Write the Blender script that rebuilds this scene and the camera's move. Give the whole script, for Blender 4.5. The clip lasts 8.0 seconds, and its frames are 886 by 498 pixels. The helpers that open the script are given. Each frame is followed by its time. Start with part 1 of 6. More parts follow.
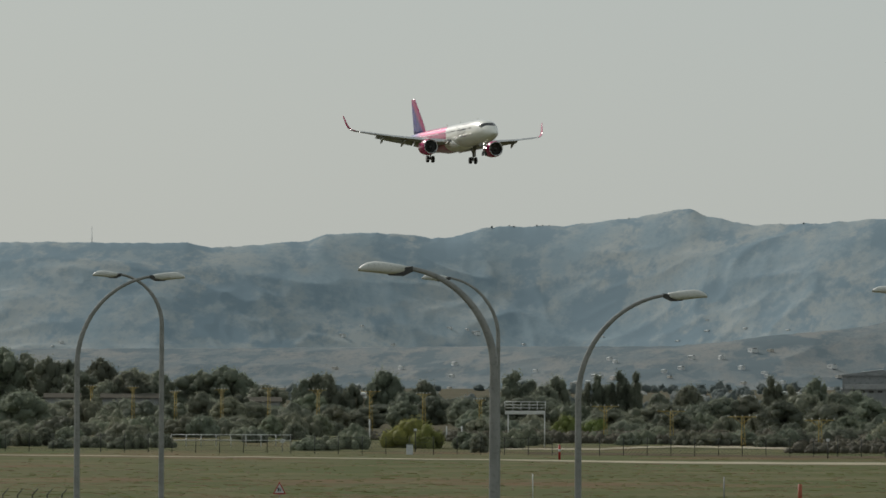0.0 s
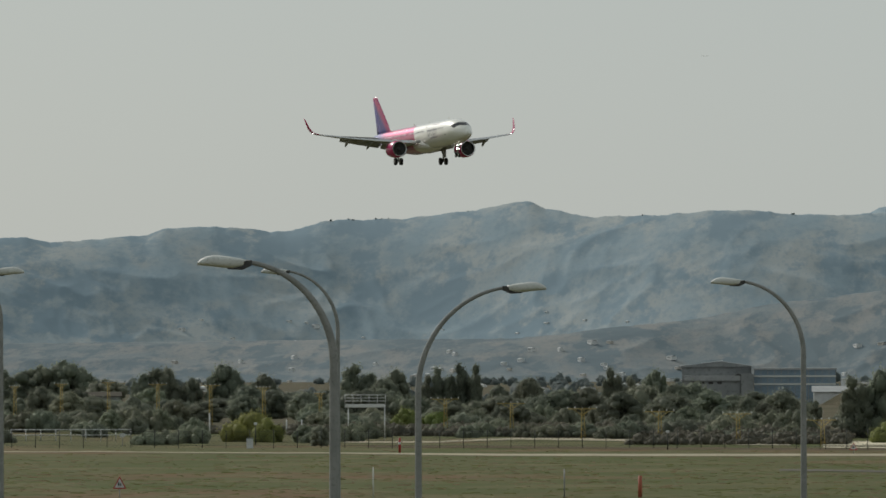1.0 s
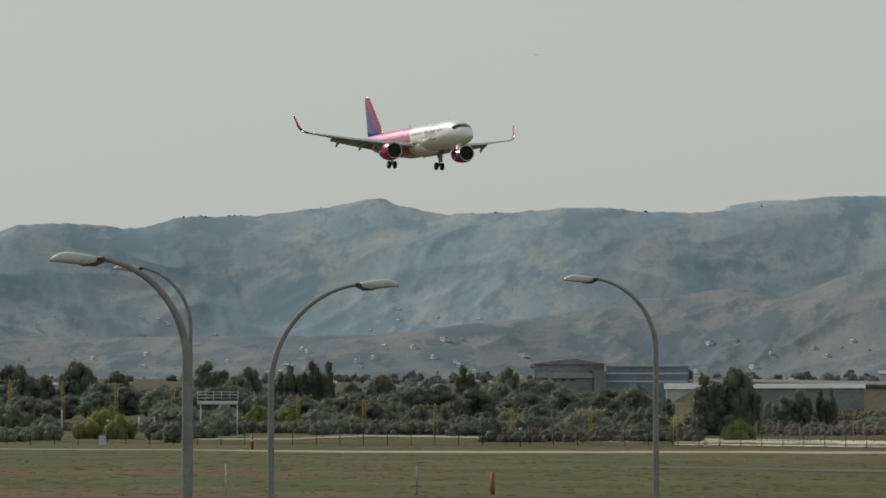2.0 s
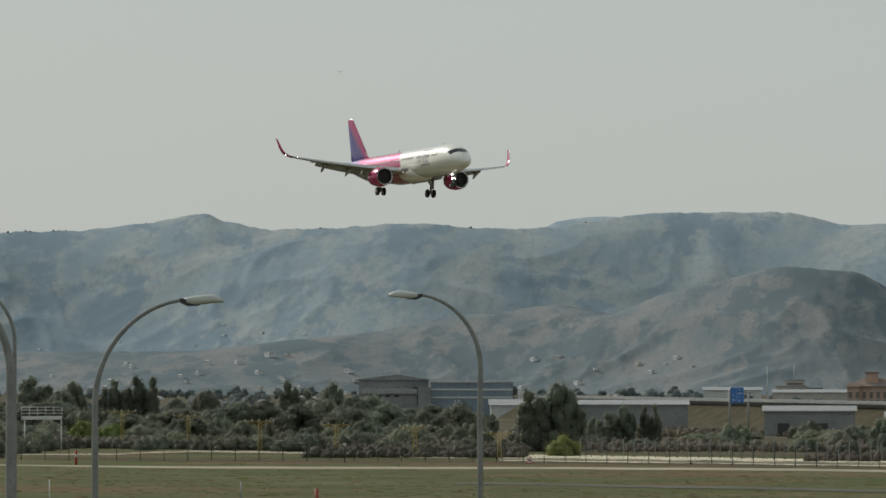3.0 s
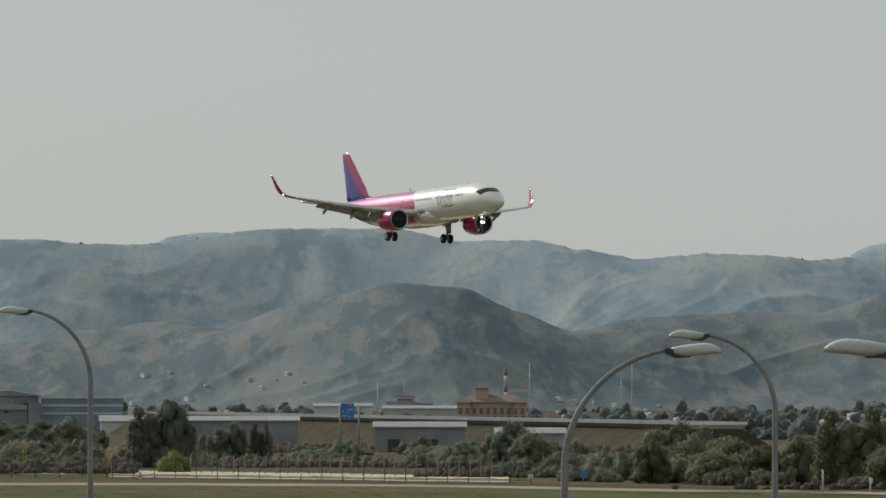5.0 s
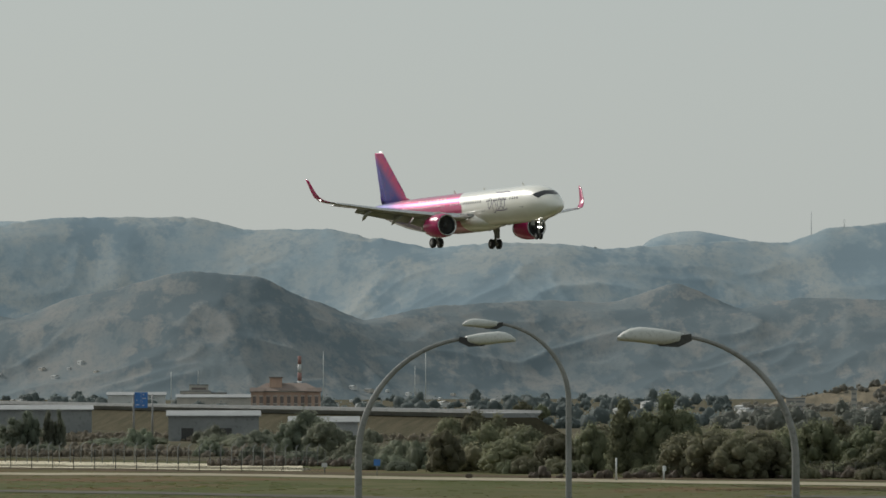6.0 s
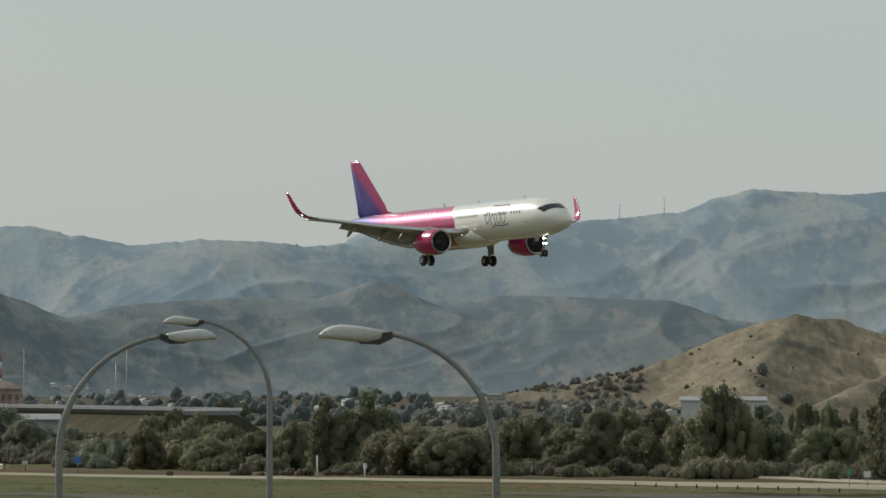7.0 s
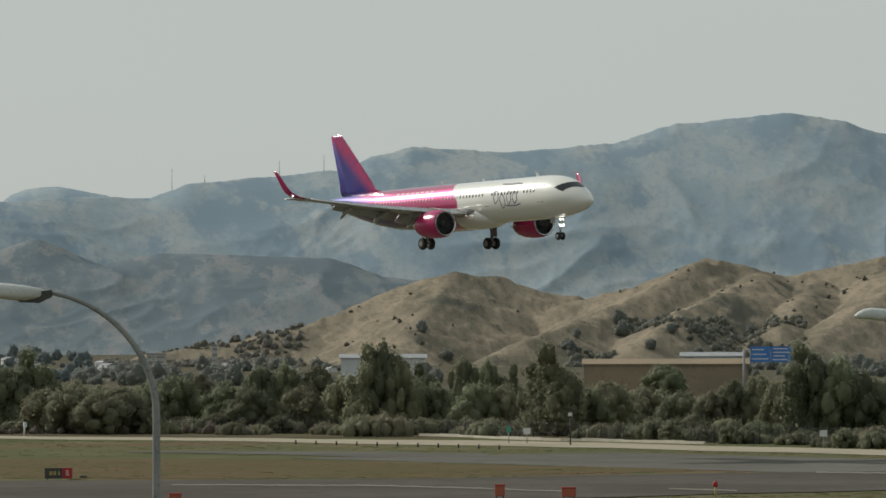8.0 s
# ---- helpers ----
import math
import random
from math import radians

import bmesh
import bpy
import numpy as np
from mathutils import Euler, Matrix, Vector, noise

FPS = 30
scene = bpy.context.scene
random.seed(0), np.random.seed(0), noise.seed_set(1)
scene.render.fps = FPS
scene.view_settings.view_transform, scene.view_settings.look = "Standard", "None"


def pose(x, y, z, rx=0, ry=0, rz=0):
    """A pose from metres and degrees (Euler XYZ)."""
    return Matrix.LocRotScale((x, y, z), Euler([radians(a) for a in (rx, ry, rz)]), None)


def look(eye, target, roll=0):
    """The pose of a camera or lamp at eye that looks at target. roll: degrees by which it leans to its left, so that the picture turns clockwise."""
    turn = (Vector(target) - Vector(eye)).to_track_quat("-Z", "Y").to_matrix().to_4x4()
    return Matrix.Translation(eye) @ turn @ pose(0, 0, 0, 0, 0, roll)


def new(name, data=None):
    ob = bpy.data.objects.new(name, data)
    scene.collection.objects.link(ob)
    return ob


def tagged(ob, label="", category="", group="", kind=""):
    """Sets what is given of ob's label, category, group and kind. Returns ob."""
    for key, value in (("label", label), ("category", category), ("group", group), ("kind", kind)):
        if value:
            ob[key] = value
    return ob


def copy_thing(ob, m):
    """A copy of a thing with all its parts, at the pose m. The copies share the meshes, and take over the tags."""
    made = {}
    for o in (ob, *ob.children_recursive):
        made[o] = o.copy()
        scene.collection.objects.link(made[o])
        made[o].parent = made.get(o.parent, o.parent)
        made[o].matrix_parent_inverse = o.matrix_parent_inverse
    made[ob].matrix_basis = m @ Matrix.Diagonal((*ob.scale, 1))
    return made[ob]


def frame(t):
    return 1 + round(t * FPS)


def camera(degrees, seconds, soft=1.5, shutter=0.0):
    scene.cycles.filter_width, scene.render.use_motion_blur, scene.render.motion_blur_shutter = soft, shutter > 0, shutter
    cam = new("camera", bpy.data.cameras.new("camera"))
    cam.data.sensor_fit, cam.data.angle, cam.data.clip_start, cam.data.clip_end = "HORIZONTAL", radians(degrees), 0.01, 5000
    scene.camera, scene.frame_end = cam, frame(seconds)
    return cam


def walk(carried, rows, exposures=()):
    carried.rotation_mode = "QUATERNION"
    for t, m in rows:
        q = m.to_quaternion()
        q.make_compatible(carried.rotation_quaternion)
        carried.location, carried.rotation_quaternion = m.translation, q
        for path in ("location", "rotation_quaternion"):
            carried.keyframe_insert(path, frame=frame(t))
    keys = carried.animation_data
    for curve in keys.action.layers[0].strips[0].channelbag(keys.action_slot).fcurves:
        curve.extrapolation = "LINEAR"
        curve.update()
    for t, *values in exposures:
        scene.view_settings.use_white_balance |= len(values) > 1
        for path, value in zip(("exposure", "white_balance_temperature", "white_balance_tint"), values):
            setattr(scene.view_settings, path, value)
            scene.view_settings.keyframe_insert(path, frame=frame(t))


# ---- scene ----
# ---------------------------------------------------------------- camera
EYE = 12.5            # the lens above the airfield, metres
LENS = 11121.0        # focal length in picture units of 1568 across
FIRST = 19.07         # bearing of the first view, degrees north of west
LINE = 347.0          # distance of the runway's centre line

cam = camera(2 * math.degrees(math.atan(784 / LENS)), 8.0, soft=1.6)

# seconds, pan and tilt on the tripod in thousandths of a radian x 11, lean in degrees
PAN = [(0.0, 2.5, -4.0, 0.18), (0.5, 141, -4.9, -0.11), (1.0, 286, -16, -0.13), (1.2, 333.5, -17, -0.1), (2.3, 635.4, -18, -0.12), (2.5, 696.7, -12, -0.15), (3.0, 857, 6.2, 0.04),
       (3.5, 997.5, 7, 0.07), (4.0, 1172, 7.2, 0.12), (4.5, 1366, 20.8, 0.10), (4.7, 1442, 27.5, 0.08), (5.8, 1827.6, 26, 0.0), (6.0, 1910.7, 15.2, 0.0), (6.3, 2025, 0, 0.05),
       (6.5, 2128, -3.6, 0.11), (6.9, 2376, 11, 0.01), (7.0, 2439.5, 10.9, 0.01), (7.5, 2702, -17.4, -0.10), (8.0, 3041, -64.4, -0.13)]


def bearing(u):
    return FIRST + math.degrees(u / LENS)


def view(pan, tilt, lean):
    return pose(0, 0, EYE, 90 + math.degrees(math.atan((204 + tilt) / LENS)), -lean, 90 - bearing(pan))


walk(cam, [(t, view(p, q, w)) for t, p, q, w in PAN], exposures=[(0.0, 0.0), (2.5, 0.05), (6.5, 0.05), (8.0, 0.14)])


def polar(b, r, z=0.0):
    """A place r metres off at the bearing b (degrees north of west)."""
    a = radians(b)
    return Vector((-r * math.cos(a), r * math.sin(a), z))


# ---------------------------------------------------------------- light
SUN_B, SUN_EL = -18.0, 30.0
world = bpy.data.worlds.new("hazy_sky")
scene.world = world
world.use_nodes = True
wt = world.node_tree
wt.nodes.clear()
w_out = wt.nodes.new("ShaderNodeOutputWorld")
w_bg = wt.nodes.new("ShaderNodeBackground")
w_sky = wt.nodes.new("ShaderNodeTexSky")
w_sky.sky_type = "NISHITA"
w_sky.sun_disc = False
w_sky.sun_elevation = radians(SUN_EL)
w_sky.sun_rotation = radians(270 + SUN_B)
w_sky.air_density, w_sky.dust_density, w_sky.ozone_density = 1.0, 1.5, 1.0
w_mix = wt.nodes.new("ShaderNodeMix")
w_mix.data_type = "RGBA"
w_mix.inputs["Factor"].default_value = 0.9
w_mix.inputs[7].default_value = (4.22, 4.62, 4.55, 1)     # thin grey veil of cloud
wt.links.new(w_sky.outputs[0], w_mix.inputs[6])
wt.links.new(w_mix.outputs[2], w_bg.inputs["Color"])
w_bg.inputs["Strength"].default_value = 0.1
wt.links.new(w_bg.outputs[0], w_out.inputs[0])

sun_data = bpy.data.lights.new("sun", "SUN")
sun_data.energy, sun_data.angle, sun_data.color = 2.6, radians(1.0), (1.0, 0.95, 0.88)
sun = new("sun", sun_data)
sun.matrix_world = look(polar(SUN_B, 100 * math.cos(radians(SUN_EL)), 100 * math.sin(radians(SUN_EL))), (0, 0, 0))


# ---------------------------------------------------------------- materials
def shader(name, rough=0.8, metal=0.0, spec=0.3):
    m = bpy.data.materials.new(name)
    m.use_nodes = True
    b = m.node_tree.nodes["Principled BSDF"]
    b.inputs["Roughness"].default_value = rough
    b.inputs["Metallic"].default_value = metal
    b.inputs["Specular IOR Level"].default_value = spec
    return m, m.node_tree, b


def mixed(nt, fac, a, b):
    n = nt.nodes.new("ShaderNodeMix")
    n.data_type = "RGBA"
    for sock, val in ((0, fac), (6, a), (7, b)):
        if isinstance(val, bpy.types.NodeSocket):
            nt.links.new(val, n.inputs[sock])
        elif sock == 0:
            n.inputs[0].default_value = val
        else:
            n.inputs[sock].default_value = (*val, 1)
    return n.outputs[2]


def ramp(nt, value, lo, hi):
    n = nt.nodes.new("ShaderNodeMapRange")
    n.interpolation_type = "SMOOTHSTEP"
    n.inputs[1].default_value, n.inputs[2].default_value = lo, hi
    nt.links.new(value, n.inputs[0])
    return n.outputs[0]


def noisy(nt, scale, detail=4.0, rough=0.55, stretch=None):
    tc = nt.nodes.new("ShaderNodeTexCoord")
    n = nt.nodes.new("ShaderNodeTexNoise")
    n.inputs["Scale"].default_value, n.inputs["Detail"].default_value, n.inputs["Roughness"].default_value = scale, detail, rough
    src = tc.outputs["Object"]
    if stretch:
        mp = nt.nodes.new("ShaderNodeMapping")
        mp.inputs["Scale"].default_value = stretch
        nt.links.new(src, mp.inputs[0])
        src = mp.outputs[0]
    nt.links.new(src, n.inputs["Vector"])
    return n.outputs[0]


def bumped(nt, b, height, strength, distance):
    n = nt.nodes.new("ShaderNodeBump")
    n.inputs["Strength"].default_value, n.inputs["Distance"].default_value = strength, distance
    nt.links.new(height, n.inputs["Height"])
    nt.links.new(n.outputs[0], b.inputs["Normal"])


def plain(name, a, b_col, scale=3.0, rough=0.7, metal=0.0, spec=0.3, bump=0.0, detail=4.0, per_object=0.0):
    """Two tones broken up by noise, with a finer grain and some relief."""
    m, nt, b = shader(name, rough, metal, spec)
    col = mixed(nt, ramp(nt, noisy(nt, scale, detail), 0.35, 0.65), a, b_col)
    fine = noisy(nt, scale * 9, 3.0)
    col = mixed(nt, ramp(nt, fine, 0.5, 0.8), col, tuple(0.7 * c for c in a))
    if per_object:
        info = nt.nodes.new("ShaderNodeObjectInfo")
        hsv = nt.nodes.new("ShaderNodeHueSaturation")
        rng = nt.nodes.new("ShaderNodeMapRange")
        rng.inputs[3].default_value, rng.inputs[4].default_value = 1 - per_object, 1 + per_object
        nt.links.new(info.outputs["Random"], rng.inputs[0])
        nt.links.new(rng.outputs[0], hsv.inputs["Value"])
        nt.links.new(col, hsv.inputs["Color"])
        col = hsv.outputs[0]
    nt.links.new(col, b.inputs["Base Color"])
    if bump:
        bumped(nt, b, fine, 0.6, bump)
    return m


def scrub(name, dark, mid, dry, scale, wood=0.5, dry_from=0.5, relief=1.0):
    """Far slopes: woods and scrub broken by dry grass, at three sizes, drawn out down the slope."""
    m, nt, b = shader(name, 0.95, 0.0, 0.0)

    def noisy(nt, scale, detail, rough, _=None):
        tc = nt.nodes.new("ShaderNodeTexCoord")
        turn = nt.nodes.new("ShaderNodeVectorRotate")
        turn.rotation_type = "Z_AXIS"
        turn.inputs["Angle"].default_value = radians(27)
        mp = nt.nodes.new("ShaderNodeMapping")
        mp.inputs["Scale"].default_value = (0.42, 1.0, 0.7)
        n = nt.nodes.new("ShaderNodeTexNoise")
        n.inputs["Scale"].default_value, n.inputs["Detail"].default_value, n.inputs["Roughness"].default_value = scale, detail, rough
        nt.links.new(tc.outputs["Object"], turn.inputs[0])
        nt.links.new(turn.outputs[0], mp.inputs[0])
        nt.links.new(mp.outputs[0], n.inputs["Vector"])
        return n.outputs[0]
    col = mixed(nt, ramp(nt, noisy(nt, scale, 6.0, 0.6), 0.36, 0.64), mid, dry)
    col = mixed(nt, ramp(nt, noisy(nt, scale * 2.3, 6.0, 0.65), dry_from, dry_from + 0.14), col, dry)
    col = mixed(nt, ramp(nt, noisy(nt, scale * 0.8, 7.0, 0.68, (1, 1, 2)), wood, wood + 0.10), col, dark)
    tufts = noisy(nt, scale * 9, 5.0, 0.7)
    col = mixed(nt, ramp(nt, tufts, 0.50, 0.60), col, mixed(nt, 0.4, col, dark))
    nt.links.new(col, b.inputs["Base Color"])
    bumped(nt, b, tufts, 0.6, relief)
    return m


# aerial haze is mixed into the base colours of both far ranges
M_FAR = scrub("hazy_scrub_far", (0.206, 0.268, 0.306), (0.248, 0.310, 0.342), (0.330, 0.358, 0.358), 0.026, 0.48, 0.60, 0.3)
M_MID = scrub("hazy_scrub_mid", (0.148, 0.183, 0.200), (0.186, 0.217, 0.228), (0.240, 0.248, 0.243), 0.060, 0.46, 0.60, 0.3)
M_TAN = scrub("dry_grass_hill", (0.112, 0.110, 0.088), (0.180, 0.158, 0.118), (0.285, 0.240, 0.176), 0.050, 0.53, 0.50, 0.3)


def field():
    """Mown grass: green and straw patches, reddish bare spots, tufts."""
    m, nt, b = shader("mown_grass", 0.95, 0.0, 0.05)
    col = mixed(nt, ramp(nt, noisy(nt, 0.012, 6.0, 0.6), 0.42, 0.58), (0.074, 0.089, 0.031), (0.100, 0.099, 0.045))
    col = mixed(nt, ramp(nt, noisy(nt, 0.02, 5.0, 0.65), 0.52, 0.60), col, (0.140, 0.088, 0.050))
    col = mixed(nt, ramp(nt, noisy(nt, 0.055, 5.0, 0.65), 0.46, 0.66), col, (0.132, 0.120, 0.060))
    col = mixed(nt, ramp(nt, noisy(nt, 0.16, 4.0, 0.7), 0.44, 0.74), col, (0.086, 0.092, 0.040))
    nt.links.new(col, b.inputs["Base Color"])
    bumped(nt, b, noisy(nt, 0.8, 4.0, 0.7), 0.15, 0.05)
    return m


M_GRASS = field()
M_ASPHALT = plain("worn_asphalt", (0.135, 0.129, 0.112), (0.166, 0.159, 0.140), 0.05, 1.0, 0, 0.0)
M_SAND = plain("pale_gravel", (0.37, 0.327, 0.238), (0.30, 0.268, 0.192), 0.08, 0.95, 0, 0.1)
M_STEEL = plain("galvanised_steel", (0.21, 0.215, 0.205), (0.27, 0.272, 0.26), 2.0, 0.7, 0.0, 0.3)
M_HEAD = plain("grey_lamp_housing", (0.50, 0.51, 0.48), (0.57, 0.58, 0.55), 3.0, 0.5, 0, 0.4)
M_DARK = plain("dark_plastic", (0.05, 0.05, 0.05), (0.07, 0.07, 0.065), 5.0, 0.6)


def leafy(name, a, b_col, vary, shade=0.85):
    """Leaves let part of the light through."""
    m, nt, b = shader(name, 0.7, 0.0, 0.25)
    col = mixed(nt, ramp(nt, noisy(nt, 0.6, 4.0), 0.35, 0.65), a, b_col)
    geo = nt.nodes.new("ShaderNodeNewGeometry")
    col = mixed(nt, geo.outputs["Random Per Island"], col, tuple(c * shade for c in a))
    info = nt.nodes.new("ShaderNodeObjectInfo")
    hsv = nt.nodes.new("ShaderNodeHueSaturation")
    rng = nt.nodes.new("ShaderNodeMapRange")
    rng.inputs[3].default_value, rng.inputs[4].default_value = 1 - vary, 1 + vary
    nt.links.new(info.outputs["Random"], rng.inputs[0])
    nt.links.new(rng.outputs[0], hsv.inputs["Value"])
    warm = nt.nodes.new("ShaderNodeMath")            # a second chance per plant: from green to straw
    warm.operation = "FRACT"
    wide = nt.nodes.new("ShaderNodeMath")
    wide.operation = "MULTIPLY"
    wide.inputs[1].default_value = 7.31
    nt.links.new(info.outputs["Random"], wide.inputs[0])
    nt.links.new(wide.outputs[0], warm.inputs[0])
    tone = nt.nodes.new("ShaderNodeMapRange")
    tone.inputs[3].default_value, tone.inputs[4].default_value = 0.455, 0.515
    nt.links.new(warm.outputs[0], tone.inputs[0])
    nt.links.new(tone.outputs[0], hsv.inputs["Hue"])
    nt.links.new(col, hsv.inputs["Color"])
    nt.links.new(hsv.outputs[0], b.inputs["Base Color"])
    thin = nt.nodes.new("ShaderNodeBsdfTranslucent")
    nt.links.new(hsv.outputs[0], thin.inputs["Color"])
    both = nt.nodes.new("ShaderNodeMixShader")
    both.inputs[0].default_value = 0.56
    nt.links.new(b.outputs[0], both.inputs[1])
    nt.links.new(thin.outputs[0], both.inputs[2])
    nt.links.new(both.outputs[0], nt.nodes["Material Output"].inputs[0])
    return m


M_LEAF = leafy("dark_foliage", (0.222, 0.238, 0.148), (0.262, 0.270, 0.168), 0.28)
# farther western plants: the same foliage with distance haze put into its colour
M_LEAF_HAZE = leafy("hazed_green_foliage", (0.212, 0.240, 0.180), (0.250, 0.272, 0.202), 0.28)
M_BUSH_HAZE = leafy("hazed_olive_foliage", (0.238, 0.268, 0.190), (0.272, 0.292, 0.208), 0.25)
M_BUSH = leafy("olive_foliage", (0.250, 0.256, 0.160), (0.290, 0.285, 0.182), 0.30)
M_LIME = leafy("bright_green_foliage", (0.240, 0.296, 0.095), (0.285, 0.325, 0.118), 0.1)
# valley groves: blue haze is mixed into the leaf colour
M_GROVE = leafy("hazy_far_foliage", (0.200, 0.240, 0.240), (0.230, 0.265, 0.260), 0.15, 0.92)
M_BARK = plain("bark", (0.10, 0.08, 0.06), (0.14, 0.11, 0.08), 2.0, 0.95, 0, 0.1)
M_YELLOW = plain("yellow_paint", (0.42, 0.32, 0.10), (0.36, 0.28, 0.10), 2.0, 0.6)


# ---------------------------------------------------------------- mesh helpers
def part(name, bm, material, parent=None, label="", smooth=True, kind=""):
    me = bpy.data.meshes.new(name)
    bmesh.ops.recalc_face_normals(bm, faces=bm.faces[:])
    bm.to_mesh(me)
    bm.free()
    for mt in (material if isinstance(material, (list, tuple)) else [material]):
        me.materials.append(mt)
    if smooth:
        me.polygons.foreach_set("use_smooth", [True] * len(me.polygons))
    ob = new(name, me)
    ob.parent = parent
    return tagged(ob, label=label, kind=kind)


def shared(name, data, parent, m):
    ob = new(name, data)
    ob.parent = parent
    ob.matrix_basis = m
    return ob


def box(bm, lo, hi, bevel=0.0):
    made = bmesh.ops.create_cube(bm, size=1.0)["verts"]
    for v in made:
        v.co = Vector([lo[i] + (v.co[i] + 0.5) * (hi[i] - lo[i]) for i in range(3)])
    if bevel:
        edges = list({e for v in made for e in v.link_edges})
        bmesh.ops.bevel(bm, geom=edges, offset=bevel, segments=2, affect="EDGES", profile=0.5)


def rings(bm, loops, close=True, caps=True):
    """Skins a row of loops, each a list of points."""
    vs = [[bm.verts.new(p) for p in loop] for loop in loops]
    n = len(vs[0])
    for a, b in zip(vs, vs[1:]):
        for i in range(n if close else n - 1):
            j = (i + 1) % n
            bm.faces.new((a[i], a[j], b[j], b[i]))
    if caps and close:
        bm.faces.new(vs[0])
        bm.faces.new(vs[-1])
    return vs


def tube(bm, points, radii, n=10, caps=True):
    pts = [Vector(p) for p in points]
    loops, side = [], None
    for i, p in enumerate(pts):
        d = (pts[min(i + 1, len(pts) - 1)] - pts[max(i - 1, 0)]).normalized()
        if side is None:
            side = d.cross(Vector((0, 0, 1)) if abs(d.z) < 0.9 else Vector((1, 0, 0)))
        side = (side - d * side.dot(d)).normalized()
        up = side.cross(d)
        loops.append([p + radii[i] * (math.cos(k * math.tau / n) * side + math.sin(k * math.tau / n) * up) for k in range(n)])
    rings(bm, loops, True, caps)


def smoothstep(x):
    x = min(1.0, max(0.0, x))
    return x * x * (3 - 2 * x)


def knots(table, x):
    """Smooth height between a few knots."""
    if x <= table[0][0]:
        return table[0][1]
    for (x0, y0), (x1, y1) in zip(table, table[1:]):
        if x <= x1:
            return y0 + (y1 - y0) * (0.5 * (x - x0) / (x1 - x0) + 0.5 * smoothstep((x - x0) / (x1 - x0)))
    return table[-1][1]


# ---------------------------------------------------------------- ground and hills
def ground_sheet():
    bm = bmesh.new()
    loops = []
    for r in (4.0, 150.0, 400.0, 800.0, 1400.0, 2400.0, 4950.0):
        loops.append([(r * math.cos(k * math.tau / 96), r * math.sin(k * math.tau / 96), 0) for k in range(96)])
    vs = rings(bm, loops, True, False)
    bm.faces.new(vs[0])
    tagged(part("ground", bm, M_GRASS, None, "flat green and straw-coloured airfield grass", False), category="ground", kind="structure")


def strip(name, material, y0, y1, x0, x1, z, label, wobble=0.0):
    bm = bmesh.new()
    n = 120
    a = [bm.verts.new((x0 + (x1 - x0) * i / n, y0 + wobble * noise.noise((i * 0.31, y0, 0)), z)) for i in range(n + 1)]
    b = [bm.verts.new((x0 + (x1 - x0) * i / n, y1 + wobble * noise.noise((i * 0.37, y1, 9)), z)) for i in range(n + 1)]
    for i in range(n):
        bm.faces.new((a[i], a[i + 1], b[i + 1], b[i]))
    tagged(part(name, bm, material, None, label, False), category=name.split("_")[0], kind="structure")


def ridged(p, octaves, gain=0.5):
    total, amp, norm = 0.0, 1.0, 0.0
    for _ in range(octaves):
        total += amp * (1 - abs(noise.noise(p)) * 1.8) ** 2
        norm += amp
        p = p * 2.03 + Vector((3.1, 1.7, 0.6))
        amp *= gain
    return total / norm


CRESTS = {}


def crest_of(spec, b):
    """Distance and height of the crest line at a bearing, and the broad height of the slope below it."""
    key = (spec["seed"], round(b, 5))
    if key not in CRESTS:
        rise = knots(spec["crest"], radians(b - FIRST) * LENS)
        broad = sum(knots(spec["crest"], radians(b + d * 0.22 - FIRST) * LENS) for d in range(-3, 4)) / 7
        rc = spec["far"] * (1 + 0.05 * noise.noise((b * 0.22, spec["seed"], 3.3)))
        fray = spec["fray"] * rc / LENS * noise.fractal(Vector((b * 9.0, spec["seed"], 0.5)), 0.7, 2.0, 4)
        CRESTS[key] = (rc, max(0.0, EYE + rise / LENS * rc), max(0.0, EYE + broad / LENS * rc), fray)
    return CRESTS[key][:2]


def hill_height(spec, b, r):
    """Height of a range of hills: spurs and gullies run down from the crest towards the plain."""
    rc, sharp = crest_of(spec, b)
    broad_top, fray = CRESTS[(spec["seed"], round(b, 5))][2:]
    if r > rc:
        return (sharp + fray) * max(0.0, 1 - (r - rc) / spec["back"])
    k = max(0.0, (r - (rc - spec["depth"])) / spec["depth"])
    top = broad_top + (sharp - broad_top) * smoothstep((k - 0.72) / 0.28)
    p = polar(b, r)
    across, along = 0.454 * p.x + 0.891 * p.y, -0.891 * p.x + 0.454 * p.y
    q = Vector((across, along * 0.8, spec["seed"] * 900)) / spec["fold"]
    q += Vector((noise.noise(q * 0.8), noise.noise(q * 0.8 + Vector((9, 2, 4))), 0)) * 0.55
    spur = ridged(q, 4, 0.34) - 0.42 + 0.3 * noise.noise(q * 0.4 + Vector((7, 3, 1)))
    fade = min(1.0, 4 * k) * min(1.0, 2.4 * (1 - k))
    return max(0.0, top * (0.5 * k + 0.5 * smoothstep(k)) + min(top, spec["cap"]) * fade * spec["rough"] * spur + fray * smoothstep((k - 0.9) / 0.1))


